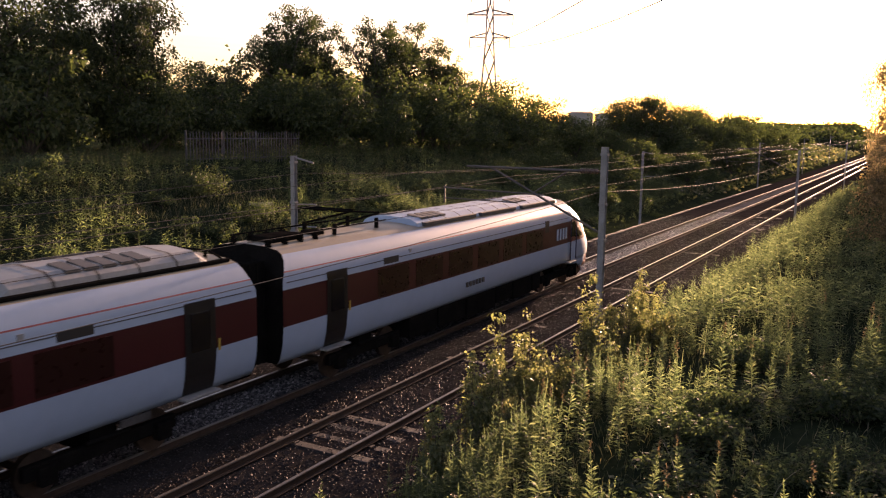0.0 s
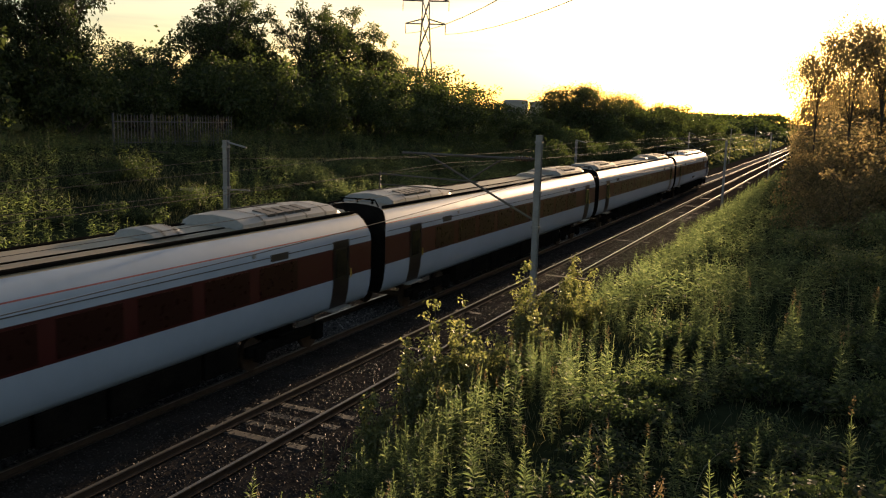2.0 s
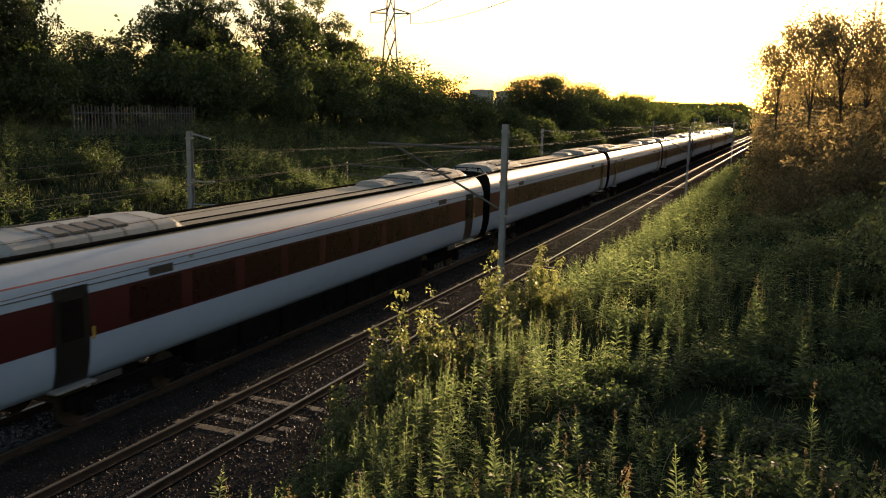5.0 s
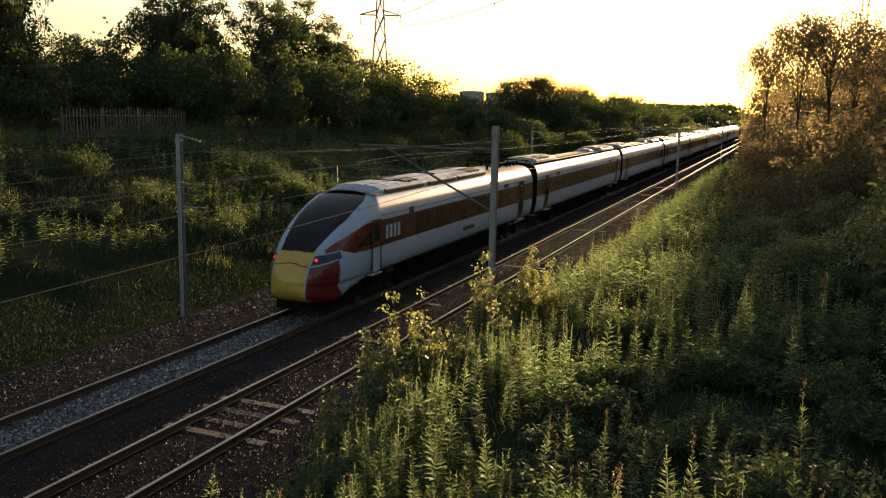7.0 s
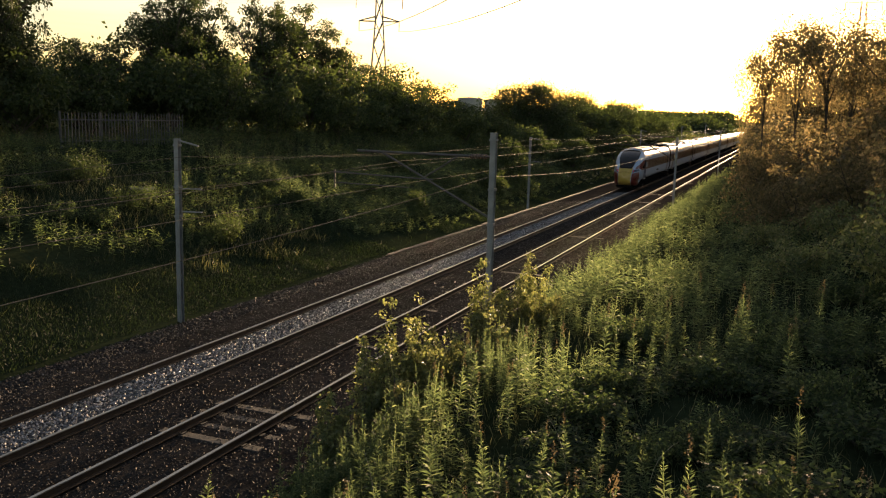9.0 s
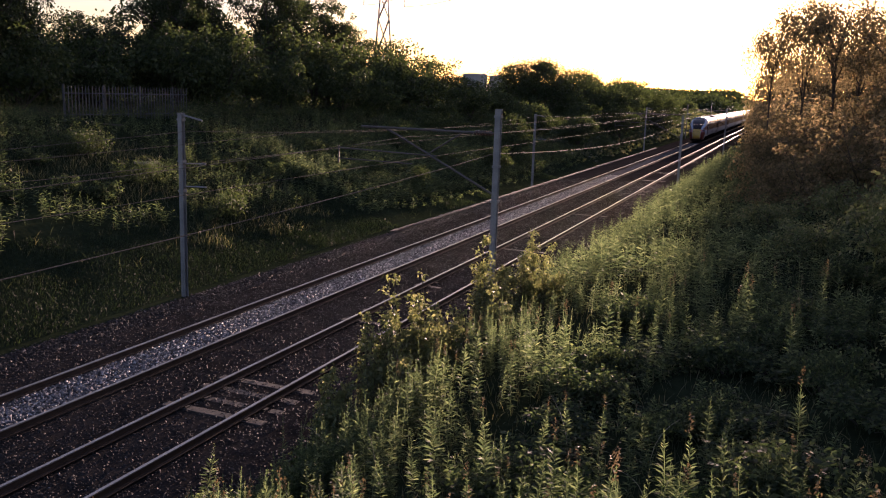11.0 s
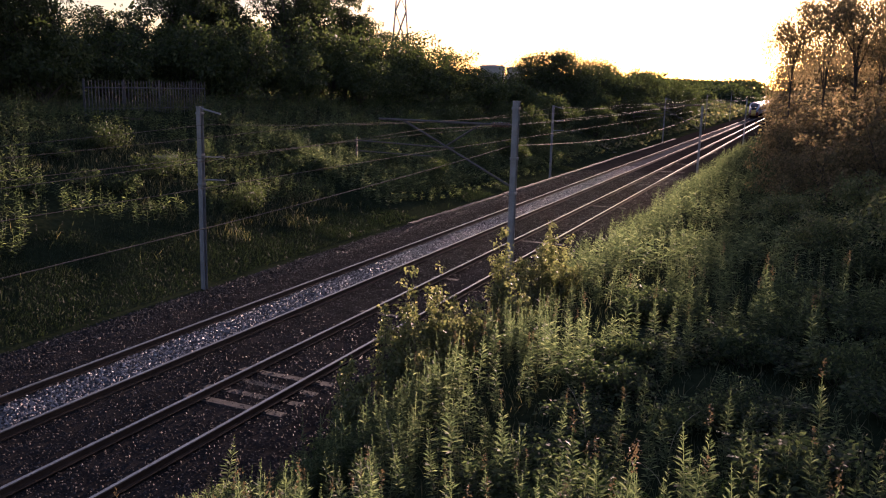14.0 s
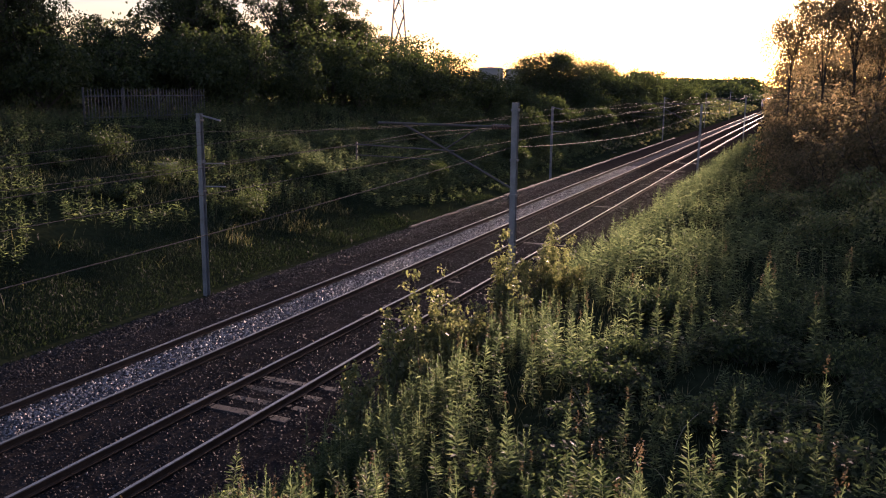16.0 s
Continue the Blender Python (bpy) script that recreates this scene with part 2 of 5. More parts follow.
def strips(a, b, wa, wb, rng):
    """Thin flat stems from a to b."""
    side = unit(np.cross(b - a, rng.normal(size=a.shape)))
    wa, wb = np.broadcast_to(wa, len(a))[:, None], np.broadcast_to(wb, len(a))[:, None]
    return np.stack([a - side * wa / 2, a + side * wa / 2, b + side * wb / 2, b - side * wb / 2], axis=1)


# ---- lie of the land ----
def lump(x, y, s, seed=0.0):
    x, y = np.asarray(x, float), np.asarray(y, float)
    return (np.sin(x * s + 1.3 * np.sin(y * s * 0.7 + seed) + seed) + np.sin(y * s * 1.1 + 1.7 * np.sin(x * s * 0.6 - seed))) / 2


def ground_z(x, y):
    x, y = np.asarray(x, float), np.asarray(y, float)
    far = np.clip((y - 160) / 200, 0, 1)
    left = np.clip((-18.6 - x) / 15.4, 0, 1)
    left = 4.95 * (0.75 * left + 0.25 * left * left * (3 - 2 * left)) * (1 - 0.45 * far)
    right = np.interp(x, [-7.4, -5.2, 2.0, 9.0, 14.0], [0.0, 1.25, 2.6, 4.6, 5.2]) * (1 - 0.6 * far)
    bank = np.clip((np.abs(x + 12.2) - 7) / 4, 0, 1)
    ridge = 6.5 * np.clip((y - 360) / 160, 0, 1) * np.clip((np.abs(x + 12.2) - 9) / 12, 0, 1)
    return -0.5 + left + right + ridge + bank * (0.18 * lump(x, y, 0.55, 2.0) + 0.12 * lump(x, y, 1.7, 5.0))


def make_ground():
    xs = np.unique(np.concatenate([np.array([-3000, -1800, -1000, -600, -350, -220, -150, -110, -85, -70]), np.arange(-60, -17.9, 0.7),
                                   np.array([-17, -15, -13, -11, -9]), np.arange(-7.8, 30, 0.7), np.array([36, 45, 60, 90, 150, 260, 500, 1000, 1800, 3000])]))
    ys = np.unique(np.concatenate([np.array([-3000, -1200, -500, -200, -100, -60, -40]), np.arange(-25, 70, 0.9), np.arange(70, 180, 2.5),
                                   np.arange(180, 420, 12), np.array([450, 520, 650, 900, 1300, 2000, 3000])]))
    gx, gy = np.meshgrid(xs, ys)
    gz = ground_z(gx, gy)
    me = bpy.data.meshes.new("ground")
    w = len(xs)
    verts = np.stack([gx.ravel(), gy.ravel(), gz.ravel()], 1)
    i, j = np.meshgrid(np.arange(len(ys) - 1), np.arange(w - 1), indexing="ij")
    a = (i * w + j).ravel()
    faces = np.stack([a, a + 1, a + w + 1, a + w], 1)
    me.from_pydata(verts.tolist(), [], faces.tolist())
    me.polygons.foreach_set("use_smooth", [True] * len(me.polygons))
    me.materials.append(EARTH)
    tagged(new("ground", me), "dark earth banks of a railway cutting under grass", "ground", kind="structure")


make_ground()

# ---- railway ----
NEAR_X, FAR_X = -10.52, -13.90


def make_ballast():
    prof = [(-18.9, -0.62), (-17.6, -0.42), (-16.2, -0.20), (-15.35, -0.16), (-14.75, -0.19), (-13.1, -0.19), (-12.5, -0.17), (-11.9, -0.21), (-11.4, -0.20), (-9.6, -0.20), (-8.9, -0.22), (-7.9, -0.45), (-6.9, -0.75)]
    ys = list(range(-60, 160, 4)) + list(range(160, 620, 20))
    bm = bmesh.new()
    loft(bm, [[(x, y, z) for x, z in prof] for y in ys], closed=False)
    for f in bm.faces:
        f.normal_update()
        if f.normal.z < 0:
            f.normal_flip()
        c = f.calc_center_median()
        if -14.75 < c.x < -13.1:
            f.material_index = 1
    tagged(part("ballast_bed", bm, [BALLAST, BALLAST_NEW], None), "dark stone ballast bed with a fresh grey strip", "ballast", kind="structure")
    rng = np.random.default_rng(4)

    def level(x):
        return np.interp(x, [p[0] for p in prof], [p[1] for p in prof])

    def stones(n, x0, x1, y0, y1, size, lift):
        x, y = rng.uniform(x0, x1, n), y0 + (y1 - y0) * rng.random(n) ** 1.5
        s = size * rng.uniform(0.55, 1.35, n)
        a = rng.uniform(0, 6.28, n)[:, None] + np.arange(4)[None] * 1.571 + rng.normal(0, 0.3, (n, 4))
        r = s[:, None] * rng.uniform(0.6, 1.2, (n, 4))
        z = level(x)[:, None] + lift + s[:, None] * rng.uniform(-0.5, 0.35, (n, 4))
        rim = np.stack([x[:, None] + r * np.cos(a), y[:, None] + r * np.sin(a), z], 2)
        top = np.stack([x + rng.normal(0, 0.35, n) * s, y + rng.normal(0, 0.35, n) * s, level(x) + lift + s * rng.uniform(0.4, 1.1, n)], 1)
        return np.concatenate([rim, top[:, None]], 1)

    def stone_mesh(name, pts, mat, label):
        n = len(pts)
        tri = np.array([(0, 1, 4), (1, 2, 4), (2, 3, 4), (3, 0, 4)])
        f = (tri[None] + 5 * np.arange(n)[:, None, None]).reshape(-1)
        me = bpy.data.meshes.new(name)
        me.vertices.add(5 * n)
        me.vertices.foreach_set("co", pts.astype(np.float32).ravel())
        me.loops.add(len(f))
        me.loops.foreach_set("vertex_index", f.astype(np.int32))
        me.polygons.add(len(f) // 3)
        me.polygons.foreach_set("loop_start", np.arange(0, len(f), 3, dtype=np.int32))
        me.materials.append(mat)
        me.update(calc_edges=True)
        tagged(new(name, me), label, "ballast stones", kind="stuff")

    stone_mesh("ballast_stones", np.concatenate([stones(88000, -18.6, -7.2, 5, 70, 0.029, 0.0), stones(9000, -18.8, -16.4, 5, 60, 0.042, 0.01)]), STONE, "brown angular ballast stones")
    stone_mesh("fresh_ballast_stones", stones(24000, -14.68, -13.14, 5, 75, 0.038, 0.012), STONE_NEW, "pale grey fresh ballast stones between the rails")


make_ballast()


def rail_part(x, parent):
    h = [(-0.036, -0.02), (-0.034, 0.0), (0.034, 0.0), (0.036, -0.02), (0.034, -0.04), (0.009, -0.05), (0.009, -0.13), (0.07, -0.145), (0.07, -0.16), (-0.07, -0.16), (-0.07, -0.145), (-0.009, -0.13), (-0.009, -0.05), (-0.034, -0.04)]
    bm = bmesh.new()
    ys = [-60] + list(range(-40, 621, 20))
    loft(bm, [[(x + a, y, b) for a, b in h] for y in ys], mats=[1 if j in (0, 1, 2) else 0 for j in range(len(h))], caps=(True, True))
    bmesh.ops.recalc_face_normals(bm, faces=bm.faces)
    return part("rail", bm, [RUST, RAIL_TOP], parent)


def sleeper_mesh():
    bm = bmesh.new()
    box(bm, -1.25, 1.25, -0.13, 0.13, -0.2, 0.0, 0.02)
    for v in bm.verts:
        if v.co.z > -0.05 and abs(v.co.x) < 0.45:
            v.co.z -= 0.03
    for s in (-1, 1):
        box(bm, s * 0.7525 - 0.12, s * 0.7525 + 0.12, -0.075, 0.075, -0.01, 0.022)
    me = bpy.data.meshes.new("sleeper")
    bm.to_mesh(me)
    bm.free()
    me.materials.append(SLEEPER_MAT)
    return me


def make_track(x, label, sink, y0, y1):
    t = new("railway_track")
    t.location = (x, 0, 0)
    tagged(t, label, "railway track", "pair of tracks")
    for s in (-0.7525, 0.7525):
        rail_part(s, t)
    me = SLEEPER
    rng = random.Random(int(-x * 10))
    y = y0
    while y < y1:
        ob = new("sleeper", me)
        ob.parent = t
        bare = 13.5 < y < 15.7
        proud = 0.012 if bare else 0.0 if rng.random() < 0.3 else -0.05
        ob.location = (rng.uniform(-0.02, 0.02), y, -0.17 - sink + proud + (rng.uniform(-0.008, 0.006) if bare else rng.uniform(-0.03, 0.012)))
        ob.rotation_euler = (0, rng.uniform(-0.008, 0.008), rng.uniform(-0.012, 0.012))
        y += 0.65


SLEEPER = sleeper_mesh()
make_track(NEAR_X, "railway track with bright worn rails on half-buried concrete sleepers", 0.035, -22, 110)
make_track(FAR_X, "railway track with sleepers buried in pale fresh ballast", 0.06, -22, 60)


def make_trough():
    """Concrete cable trough along the far cess, its lids uneven."""
    t = new("cable_trough")
    t.location = (-17.85, 0, -0.47)
    tagged(t, "weathered concrete cable trough along the ballast edge", "cable trough")
    bm = bmesh.new()
    box(bm, -0.12, 0.12, 37.6, 126, -0.25, 0.06)
    part("channel", bm, SLEEPER_MAT, t)
    bm = bmesh.new()
    box(bm, -0.13, 0.13, -0.47, 0.47, 0.0, 0.04, 0.008)
    me = bpy.data.meshes.new("trough_lid")
    bm.to_mesh(me)
    bm.free()
    me.materials.append(SLEEPER_MAT)
    rng = random.Random(6)
    for k in range(88):
        ob = new("trough_lid", me)
        ob.parent = t
        ob.location = (rng.gauss(0, 0.02), 38.1 + k, 0.062 + abs(rng.gauss(0, 0.012)))
        ob.rotation_euler = (rng.gauss(0, 0.025), rng.gauss(0, 0.04), rng.gauss(0, 0.03))


make_trough()


# ---- overhead line ----
def mast(x, y, base, top, w, side, label, arms):
    e = new("catenary_mast")
    e.location = (x, y, base)
    tagged(e, label, "mast", "overhead line masts")
    h = top - base
    bm = bmesh.new()
    box(bm, -w / 2, w / 2, -w / 2, -w / 2 + 0.02, -0.5, h)
    box(bm, -w / 2, w / 2, w / 2 - 0.02, w / 2, -0.5, h)
    box(bm, -0.012, 0.012, -w / 2 + 0.02, w / 2 - 0.02, -0.5, h)
    part("column", bm, GALV, e)
    bm = bmesh.new()
    box(bm, -w, w, -w, w, -0.9, -0.5, 0.03)
    part("footing", bm, CONCRETE, e)
    for z in (h - 0.25, h * 0.55, h * 0.72):
        bm = bmesh.new()
        box(bm, -w / 2 - 0.02, w / 2 + 0.02, -w / 2 - 0.02, w / 2 + 0.02, z, z + 0.07)
        part("clamp", bm, GALV, e)
    if not arms:
        bm = bmesh.new()
        rod(bm, (0, 0, h - 0.05), (side * 0.75, 0.1, h - 0.22), 0.03)
        part("top_bracket", bm, GALV, e)
    if arms:
        z0 = 5.36 - base
        bm = bmesh.new()
        rod(bm, (side * 0.75, 0, z0), (side * 4.46, 0, z0 + 0.02), 0.038)
        part("boom", bm, BOOM, e)
        bm = bmesh.new()
        for k in range(6):
            rod(bm, (side * (0.2 + 0.09 * k), 0, z0), (side * (0.25 + 0.09 * k), 0, z0), 0.075, sides=12)
        rod(bm, (side * 0.1, 0, z0), (side * 0.78, 0, z0), 0.03)
        part("insulator", bm, CERAMIC, e)
        bm = bmesh.new()
        rod(bm, (side * 0.12, 0, 3.6 - base), (side * 3.6, 0, z0), 0.035)
        rod(bm, (side * 1.1, 0, z0 - 0.02), (side * 2.2, 0, 4.64 - base), 0.025)
        part("stay", bm, BOOM, e)
        bm = bmesh.new()
        rod(bm, (side * 1.9, 0, 4.6 - base), (side * 5.3, 0, 4.68 - base), 0.024)
        rod(bm, (side * 5.25, 0, 4.75 - base), (side * 5.25, 0, 4.2 - base), 0.025)
        rod(bm, (side * 5.25, 0, 4.35 - base), (side * 2.7, 0, 4.32 - base), 0.018)
        part("registration_arm", bm, BOOM, e)
    else:
        for z in (4.05, 3.3):
            bm = bmesh.new()
            rod(bm, (0, 0, z), (side * 0.9, 0.05, z + 0.03), 0.022)
            part("bracket_arm", bm, GALV, e)
    return e


MAST_TXT = "galvanised steel overhead line mast beside the track"
mast(-7.9, 23.7, 0.0, 6.07, 0.17, -1, "galvanised steel mast with a cantilever boom over the track", True)
mast(-18.2, 22.4, -0.1, 5.57, 0.16, 1, "slim galvanised steel mast at the foot of the bank", False)
mast(-18.2, 63.5, -0.1, 5.1, 0.15, 1, MAST_TXT, False)
mast(-7.9, 69.0, -0.1, 5.35, 0.16, -1, MAST_TXT, True)
mast(-18.2, 117.0, 0.0, 5.4, 0.15, 1, MAST_TXT, False)
mast(-7.9, 116.0, 0.0, 5.6, 0.16, -1, MAST_TXT, True)
mast(-18.2, 165.0, 0.0, 5.8, 0.15, 1, MAST_TXT, False)
mast(-18.2, 215.0, 0.0, 6.0, 0.15, 1, MAST_TXT, False)


def wire(name, points, r, label):
    """A hanging wire; points: supports (x, y, z) and the sag of the span that follows."""
    cu = bpy.data.curves.new(name, "CURVE")
    cu.dimensions, cu.bevel_depth, cu.bevel_resolution = "3D", r, 1
    pts = []
    for (a, sag), (b, _) in zip(points, points[1:]):
        for k in range(14):
            s = k / 14
            p = Vector(a).lerp(Vector(b), s)
            p.z -= 4 * sag * s * (1 - s)
            pts.append(p)
    pts.append(Vector(points[-1][0]))
    sp = cu.splines.new("POLY")
    sp.points.add(len(pts) - 1)
    for q, p in zip(sp.points, pts):
        q.co = (*p, 1)
    cu.materials.append(WIRE)
    return tagged(new(name, cu), label, "wire", "overhead wires")


YS = [-25, 23.7, 69, 116, 165, 215, 300, 420, 600]
for tx in (NEAR_X, FAR_X):
    zc = 4.34 if tx == NEAR_X else 4.42
    wire("contact_wire", [((tx + 0.2 * (-1) ** k, y, zc + 0.1 * min(k, 3)), 0.03) for k, y in enumerate(YS)], 0.006, "taut copper contact wire over the track")
    wire("catenary_wire", [((tx + 0.2 * (-1) ** k, y, 4.98 + 0.16 * min(k, 3)), 0.28) for k, y in enumerate(YS)], 0.006, "sagging catenary wire above the contact wire")
wire("earth_wire", [((-7.98, y, 4.78), 0.55) for y in YS], 0.007, "slack earth wire strung between the masts")
wire("return_wire", [((-17.9, y, 5.0), 0.45) for y in [-20, 22.4, 63.5, 117, 165, 215, 300, 420]], 0.007, "slack return wire on the bank side masts")

# ---- train ----
PITCH, HALF = 26.0, 12.55
SIDE = [(1.16, 1.00), (1.25, 1.14), (1.32, 1.42), (1.355, 1.72), (1.36, 1.90), (1.362, 2.78), (1.345, 2.98), (1.305, 3.17), (1.295, 3.20), (1.20, 3.42), (1.08, 3.56), (0.90, 3.64), (0.45, 3.70), (0.0, 3.715)]
# material of each strip going up: white, red, white, stripe, white, roof
SIDE_MAT = [0, 0, 0, 0, 1, 0, 0, 2, 0, 0, 3, 3, 3]


def full_ring(y, shift=0.0):
    right = [(x, y, z) for x, z in SIDE]
    left = [(-x, y, z) for x, z in reversed(SIDE[:-1])]
    return right + left


RING_MAT = SIDE_MAT + SIDE_MAT[::-1]


def coach_shell(y0, y1, parent, ends=(True, True)):
    bm = bmesh.new()
    ys = np.linspace(y0, y1, 9)
    rows = [full_ring(y) for y in ys]
    for k, on, s in ((0, ends[0], 1), (-1, ends[1], -1)):
        if on:
            rows[k] = [(x, y + s * 0.5 * max(0.0, z - 2.95), z) for x, y, z in rows[k]]
            rows.insert(1 if s > 0 else len(rows) - 1, full_ring(ys[k] + s * 0.55))
    loft(bm, rows, mats=lambda i, j: RING_MAT[j] if j < len(RING_MAT) else 4)
    bmesh.ops.recalc_face_normals(bm, faces=bm.faces)
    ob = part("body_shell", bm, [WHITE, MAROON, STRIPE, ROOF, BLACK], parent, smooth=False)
    for p in ob.data.polygons:
        p.use_smooth = True
    for y, on in ((y0 + 0.004, ends[0]), (y1 - 0.004, ends[1])):
        if on:
            bm = bmesh.new()
            loft(bm, [[(x * 0.995, yy + (0.5 if y < 0 else -0.5) * max(0.0, z - 2.95), z) for x, _, z in full_ring(0)] for yy in (y - 0.003, y + 0.003)], caps=(True, True))
            bmesh.ops.recalc_face_normals(bm, faces=bm.faces)
            part("end_wall", bm, DARK, parent)
    return ob


def side_box(name, parent, mat, y0, y1, z0, z1, label="", depth=0.012, sides=(1, -1), x=1.362, bevel=0.0):
    made = []
    for s in sides:
        bm = bmesh.new()
        a, b = sorted((s * (x - 0.05), s * (x + depth)))
        box(bm, a, b, y0, y1, z0, z1, bevel)
        made.append(part(name, bm, mat, parent, label))
    return made


def door_part(parent, yc):
    for s in (1, -1):
        bm = bmesh.new()
        prof = [(x + 0.012, z) for x, z in SIDE if 1.1 < z < 3.0]
        prof = [(1.235, 1.06)] + prof
        rings = [[(s * x, y, z) for x, z in prof] for y in (yc - 0.43, yc + 0.43)]
        loft(bm, rings, closed=False)
        bmesh.ops.solidify(bm, geom=bm.faces[:], thickness=0.03)
        bmesh.ops.recalc_face_normals(bm, faces=bm.faces)
        d = part("door", bm, DOORP, parent, "dark passenger door leaf")
        bm = bmesh.new()
        a, b = sorted((s * 1.372, s * 1.386))
        box(bm, a, b, yc - 0.27, yc + 0.27, 1.95, 2.75, 0.01)
        part("door_window", bm, GLASS, d)
        bm = bmesh.new()
        a, b = sorted((s * 1.16, s * 1.42))
        box(bm, a, b, yc - 0.5, yc + 0.5, 0.98, 1.03, 0.01)
        part("door_step", bm, POD, d, "pale door step")
        bm = bmesh.new()
        a, b = sorted((s * 1.36, s * 1.385))
        box(bm, a, b, yc + 0.5, yc + 0.55, 1.85, 2.1)
        part("door_button", bm, YELLOW, d)


def roof_pod(parent, y0, y1, h, w, louvre, label="grey ribbed roof equipment fairing", paint=None):
    bm = bmesh.new()
    sec = [(-w, 3.60), (-w * 0.95, 3.62 + h * 0.55), (-w * 0.72, 3.66 + h * 0.9), (0, 3.7 + h), (w * 0.72, 3.66 + h * 0.9), (w * 0.95, 3.62 + h * 0.55), (w, 3.60)]
    n = max(3, int((y1 - y0) / 0.9))
    rings = []
    for y, e in [(y0, 0.3), (y0 + 0.12, 0.93)] + [(y0 + (y1 - y0) * k / n, 1.0) for k in range(1, n)] + [(y1 - 0.3, 0.95), (y1, 0.3)]:
        rings.append([(x * (0.96 if e < 0.5 else 1), y, 3.6 + (z - 3.6) * e) for x, z in sec])
    loft(bm, rings, closed=False, caps=(True, True))
    bmesh.ops.recalc_face_normals(bm, faces=bm.faces)
    p = part("roof_fairing", bm, paint or POD, parent, label)
    bm = bmesh.new()
    for k in range(1, n):
        y = y0 + (y1 - y0) * k / n
        pts = [(x * 1.005, z + 0.012) for x, z in sec]
        loft(bm, [[(x, y - 0.03, z) for x, z in pts], [(x, y + 0.03, z) for x, z in pts]], closed=False)
    part("fairing_rib", bm, LOUVRE, p)
    if louvre:
        ya, yb = louvre
        k = ya
        while k < yb:
            for s in (1, -1):
                bm = bmesh.new()
                a, b = sorted((s * w * 0.30, s * w * 0.84))
                loft(bm, [[(a, k, 3.6 + h * 0.6), (b, k, 3.6 + h * 0.6), (b, k, 3.683 + h * 0.80 if s > 0 else 3.718 + h * 0.97), (a, k, 3.718 + h * 0.97 if s > 0 else 3.683 + h * 0.80)],
                          [(a, k + 0.3, 3.6 + h * 0.6), (b, k + 0.3, 3.6 + h * 0.6), (b, k + 0.3, 3.683 + h * 0.80 if s > 0 else 3.718 + h * 0.97), (a, k + 0.3, 3.718 + h * 0.97 if s > 0 else 3.683 + h * 0.80)]], caps=(True, True))
                bmesh.ops.recalc_face_normals(bm, faces=bm.faces)
                part("louvre", bm, LOUVRE, p)
            k += 0.4
    return p


def bogie(parent, yc):
    bm = bmesh.new()
    for s in (-1, 1):
        box(bm, s * 1.0 - 0.08, s * 1.0 + 0.08, yc - 1.7, yc + 1.7, 0.42, 0.7, 0.03)
        for d in (-1.3, 1.3):
            box(bm, s * 1.12 - 0.1, s * 1.12 + 0.1, yc + d - 0.18, yc + d + 0.18, 0.3, 0.66, 0.03)
        rod(bm, (s * 1.12, yc - 0.5, 0.75), (s * 1.12, yc + 0.5, 0.75), 0.05)
    box(bm, -1.0, 1.0, yc - 0.3, yc + 0.3, 0.5, 0.95)
    b = part("bogie", bm, DARK, parent)
    for d in (-1.3, 1.3):
        bm = bmesh.new()
        for s in (-1, 1):
            rod(bm, (s * 0.72, yc + d, 0.43), (s * 0.85, yc + d, 0.43), 0.43, sides=20)
        rod(bm, (-0.9, yc + d, 0.43), (0.9, yc + d, 0.43), 0.08)
        part("wheelset", bm, RUST, b)


def underframe(parent, y0, y1):
    rng = random.Random(3)
    y = y0
    while y < y1 - 0.5:
        ln = min(rng.uniform(1.4, 2.8), y1 - y)
        bm = bmesh.new()
        box(bm, -1.18, 1.18, y, y + ln - 0.12, rng.uniform(0.28, 0.42), 1.0, 0.04)
        part("equipment_box", bm, DARK, parent)
        y += ln


def bars(parent, name, mat, y0, y1, z0, z1, n, sides=(1, -1)):
    """Lettering that stays plain bars."""
    w = (y1 - y0) / n
    for s in sides:
        for k in range(n):
            bm = bmesh.new()
            a, b = sorted((s * 1.34, s * 1.369))
            box(bm, a, b, y0 + k * w, y0 + k * w + w * 0.62, z0, z1)
            part(name, bm, mat, parent)


def gangway(parent, y):
    bm = bmesh.new()
    for k in range(5):
        g = 0.02 * (k % 2)
        yy = y + k * 0.09
        box(bm, -0.82 + g, 0.82 - g, yy, yy + 0.09, 1.0 + g, 3.42 - g)
    part("gangway_bellows", bm, DARK, parent)
    bm = bmesh.new()
    box(bm, -0.35, 0.35, y, y + 0.45, 0.6, 1.0)
    part("coupler", bm, DARK, parent)


def windows(parent, y0, y1, pitch):
    y = y0
    while y + pitch * 0.85 < y1:
        side_box("window", parent, PANE, y, y + pitch * 0.8, 1.96, 2.72, depth=0.006)
        y += pitch


def common(parent, ends):
    for e in ends:
        door_part(parent, 10.85 if e > 0 else -10.45)
        side_box("display_panel", parent, BLACK, min(e * 8.3, e * 7.55), max(e * 8.3, e * 7.55), 2.82, 3.0, depth=0.008, x=1.352)
        bogie(parent, e * 8.7)
        side_box("roof_lamp", parent, POD, e * 6.9 - 0.06, e * 6.9 + 0.06, 3.0, 3.1, depth=0.02, x=1.33)
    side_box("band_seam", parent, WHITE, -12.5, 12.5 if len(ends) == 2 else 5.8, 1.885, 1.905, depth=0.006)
    side_box("gutter", parent, LOUVRE, -12.4, 12.4 if len(ends) == 2 else 5.8, 2.93, 2.95, depth=0.004, x=1.355)


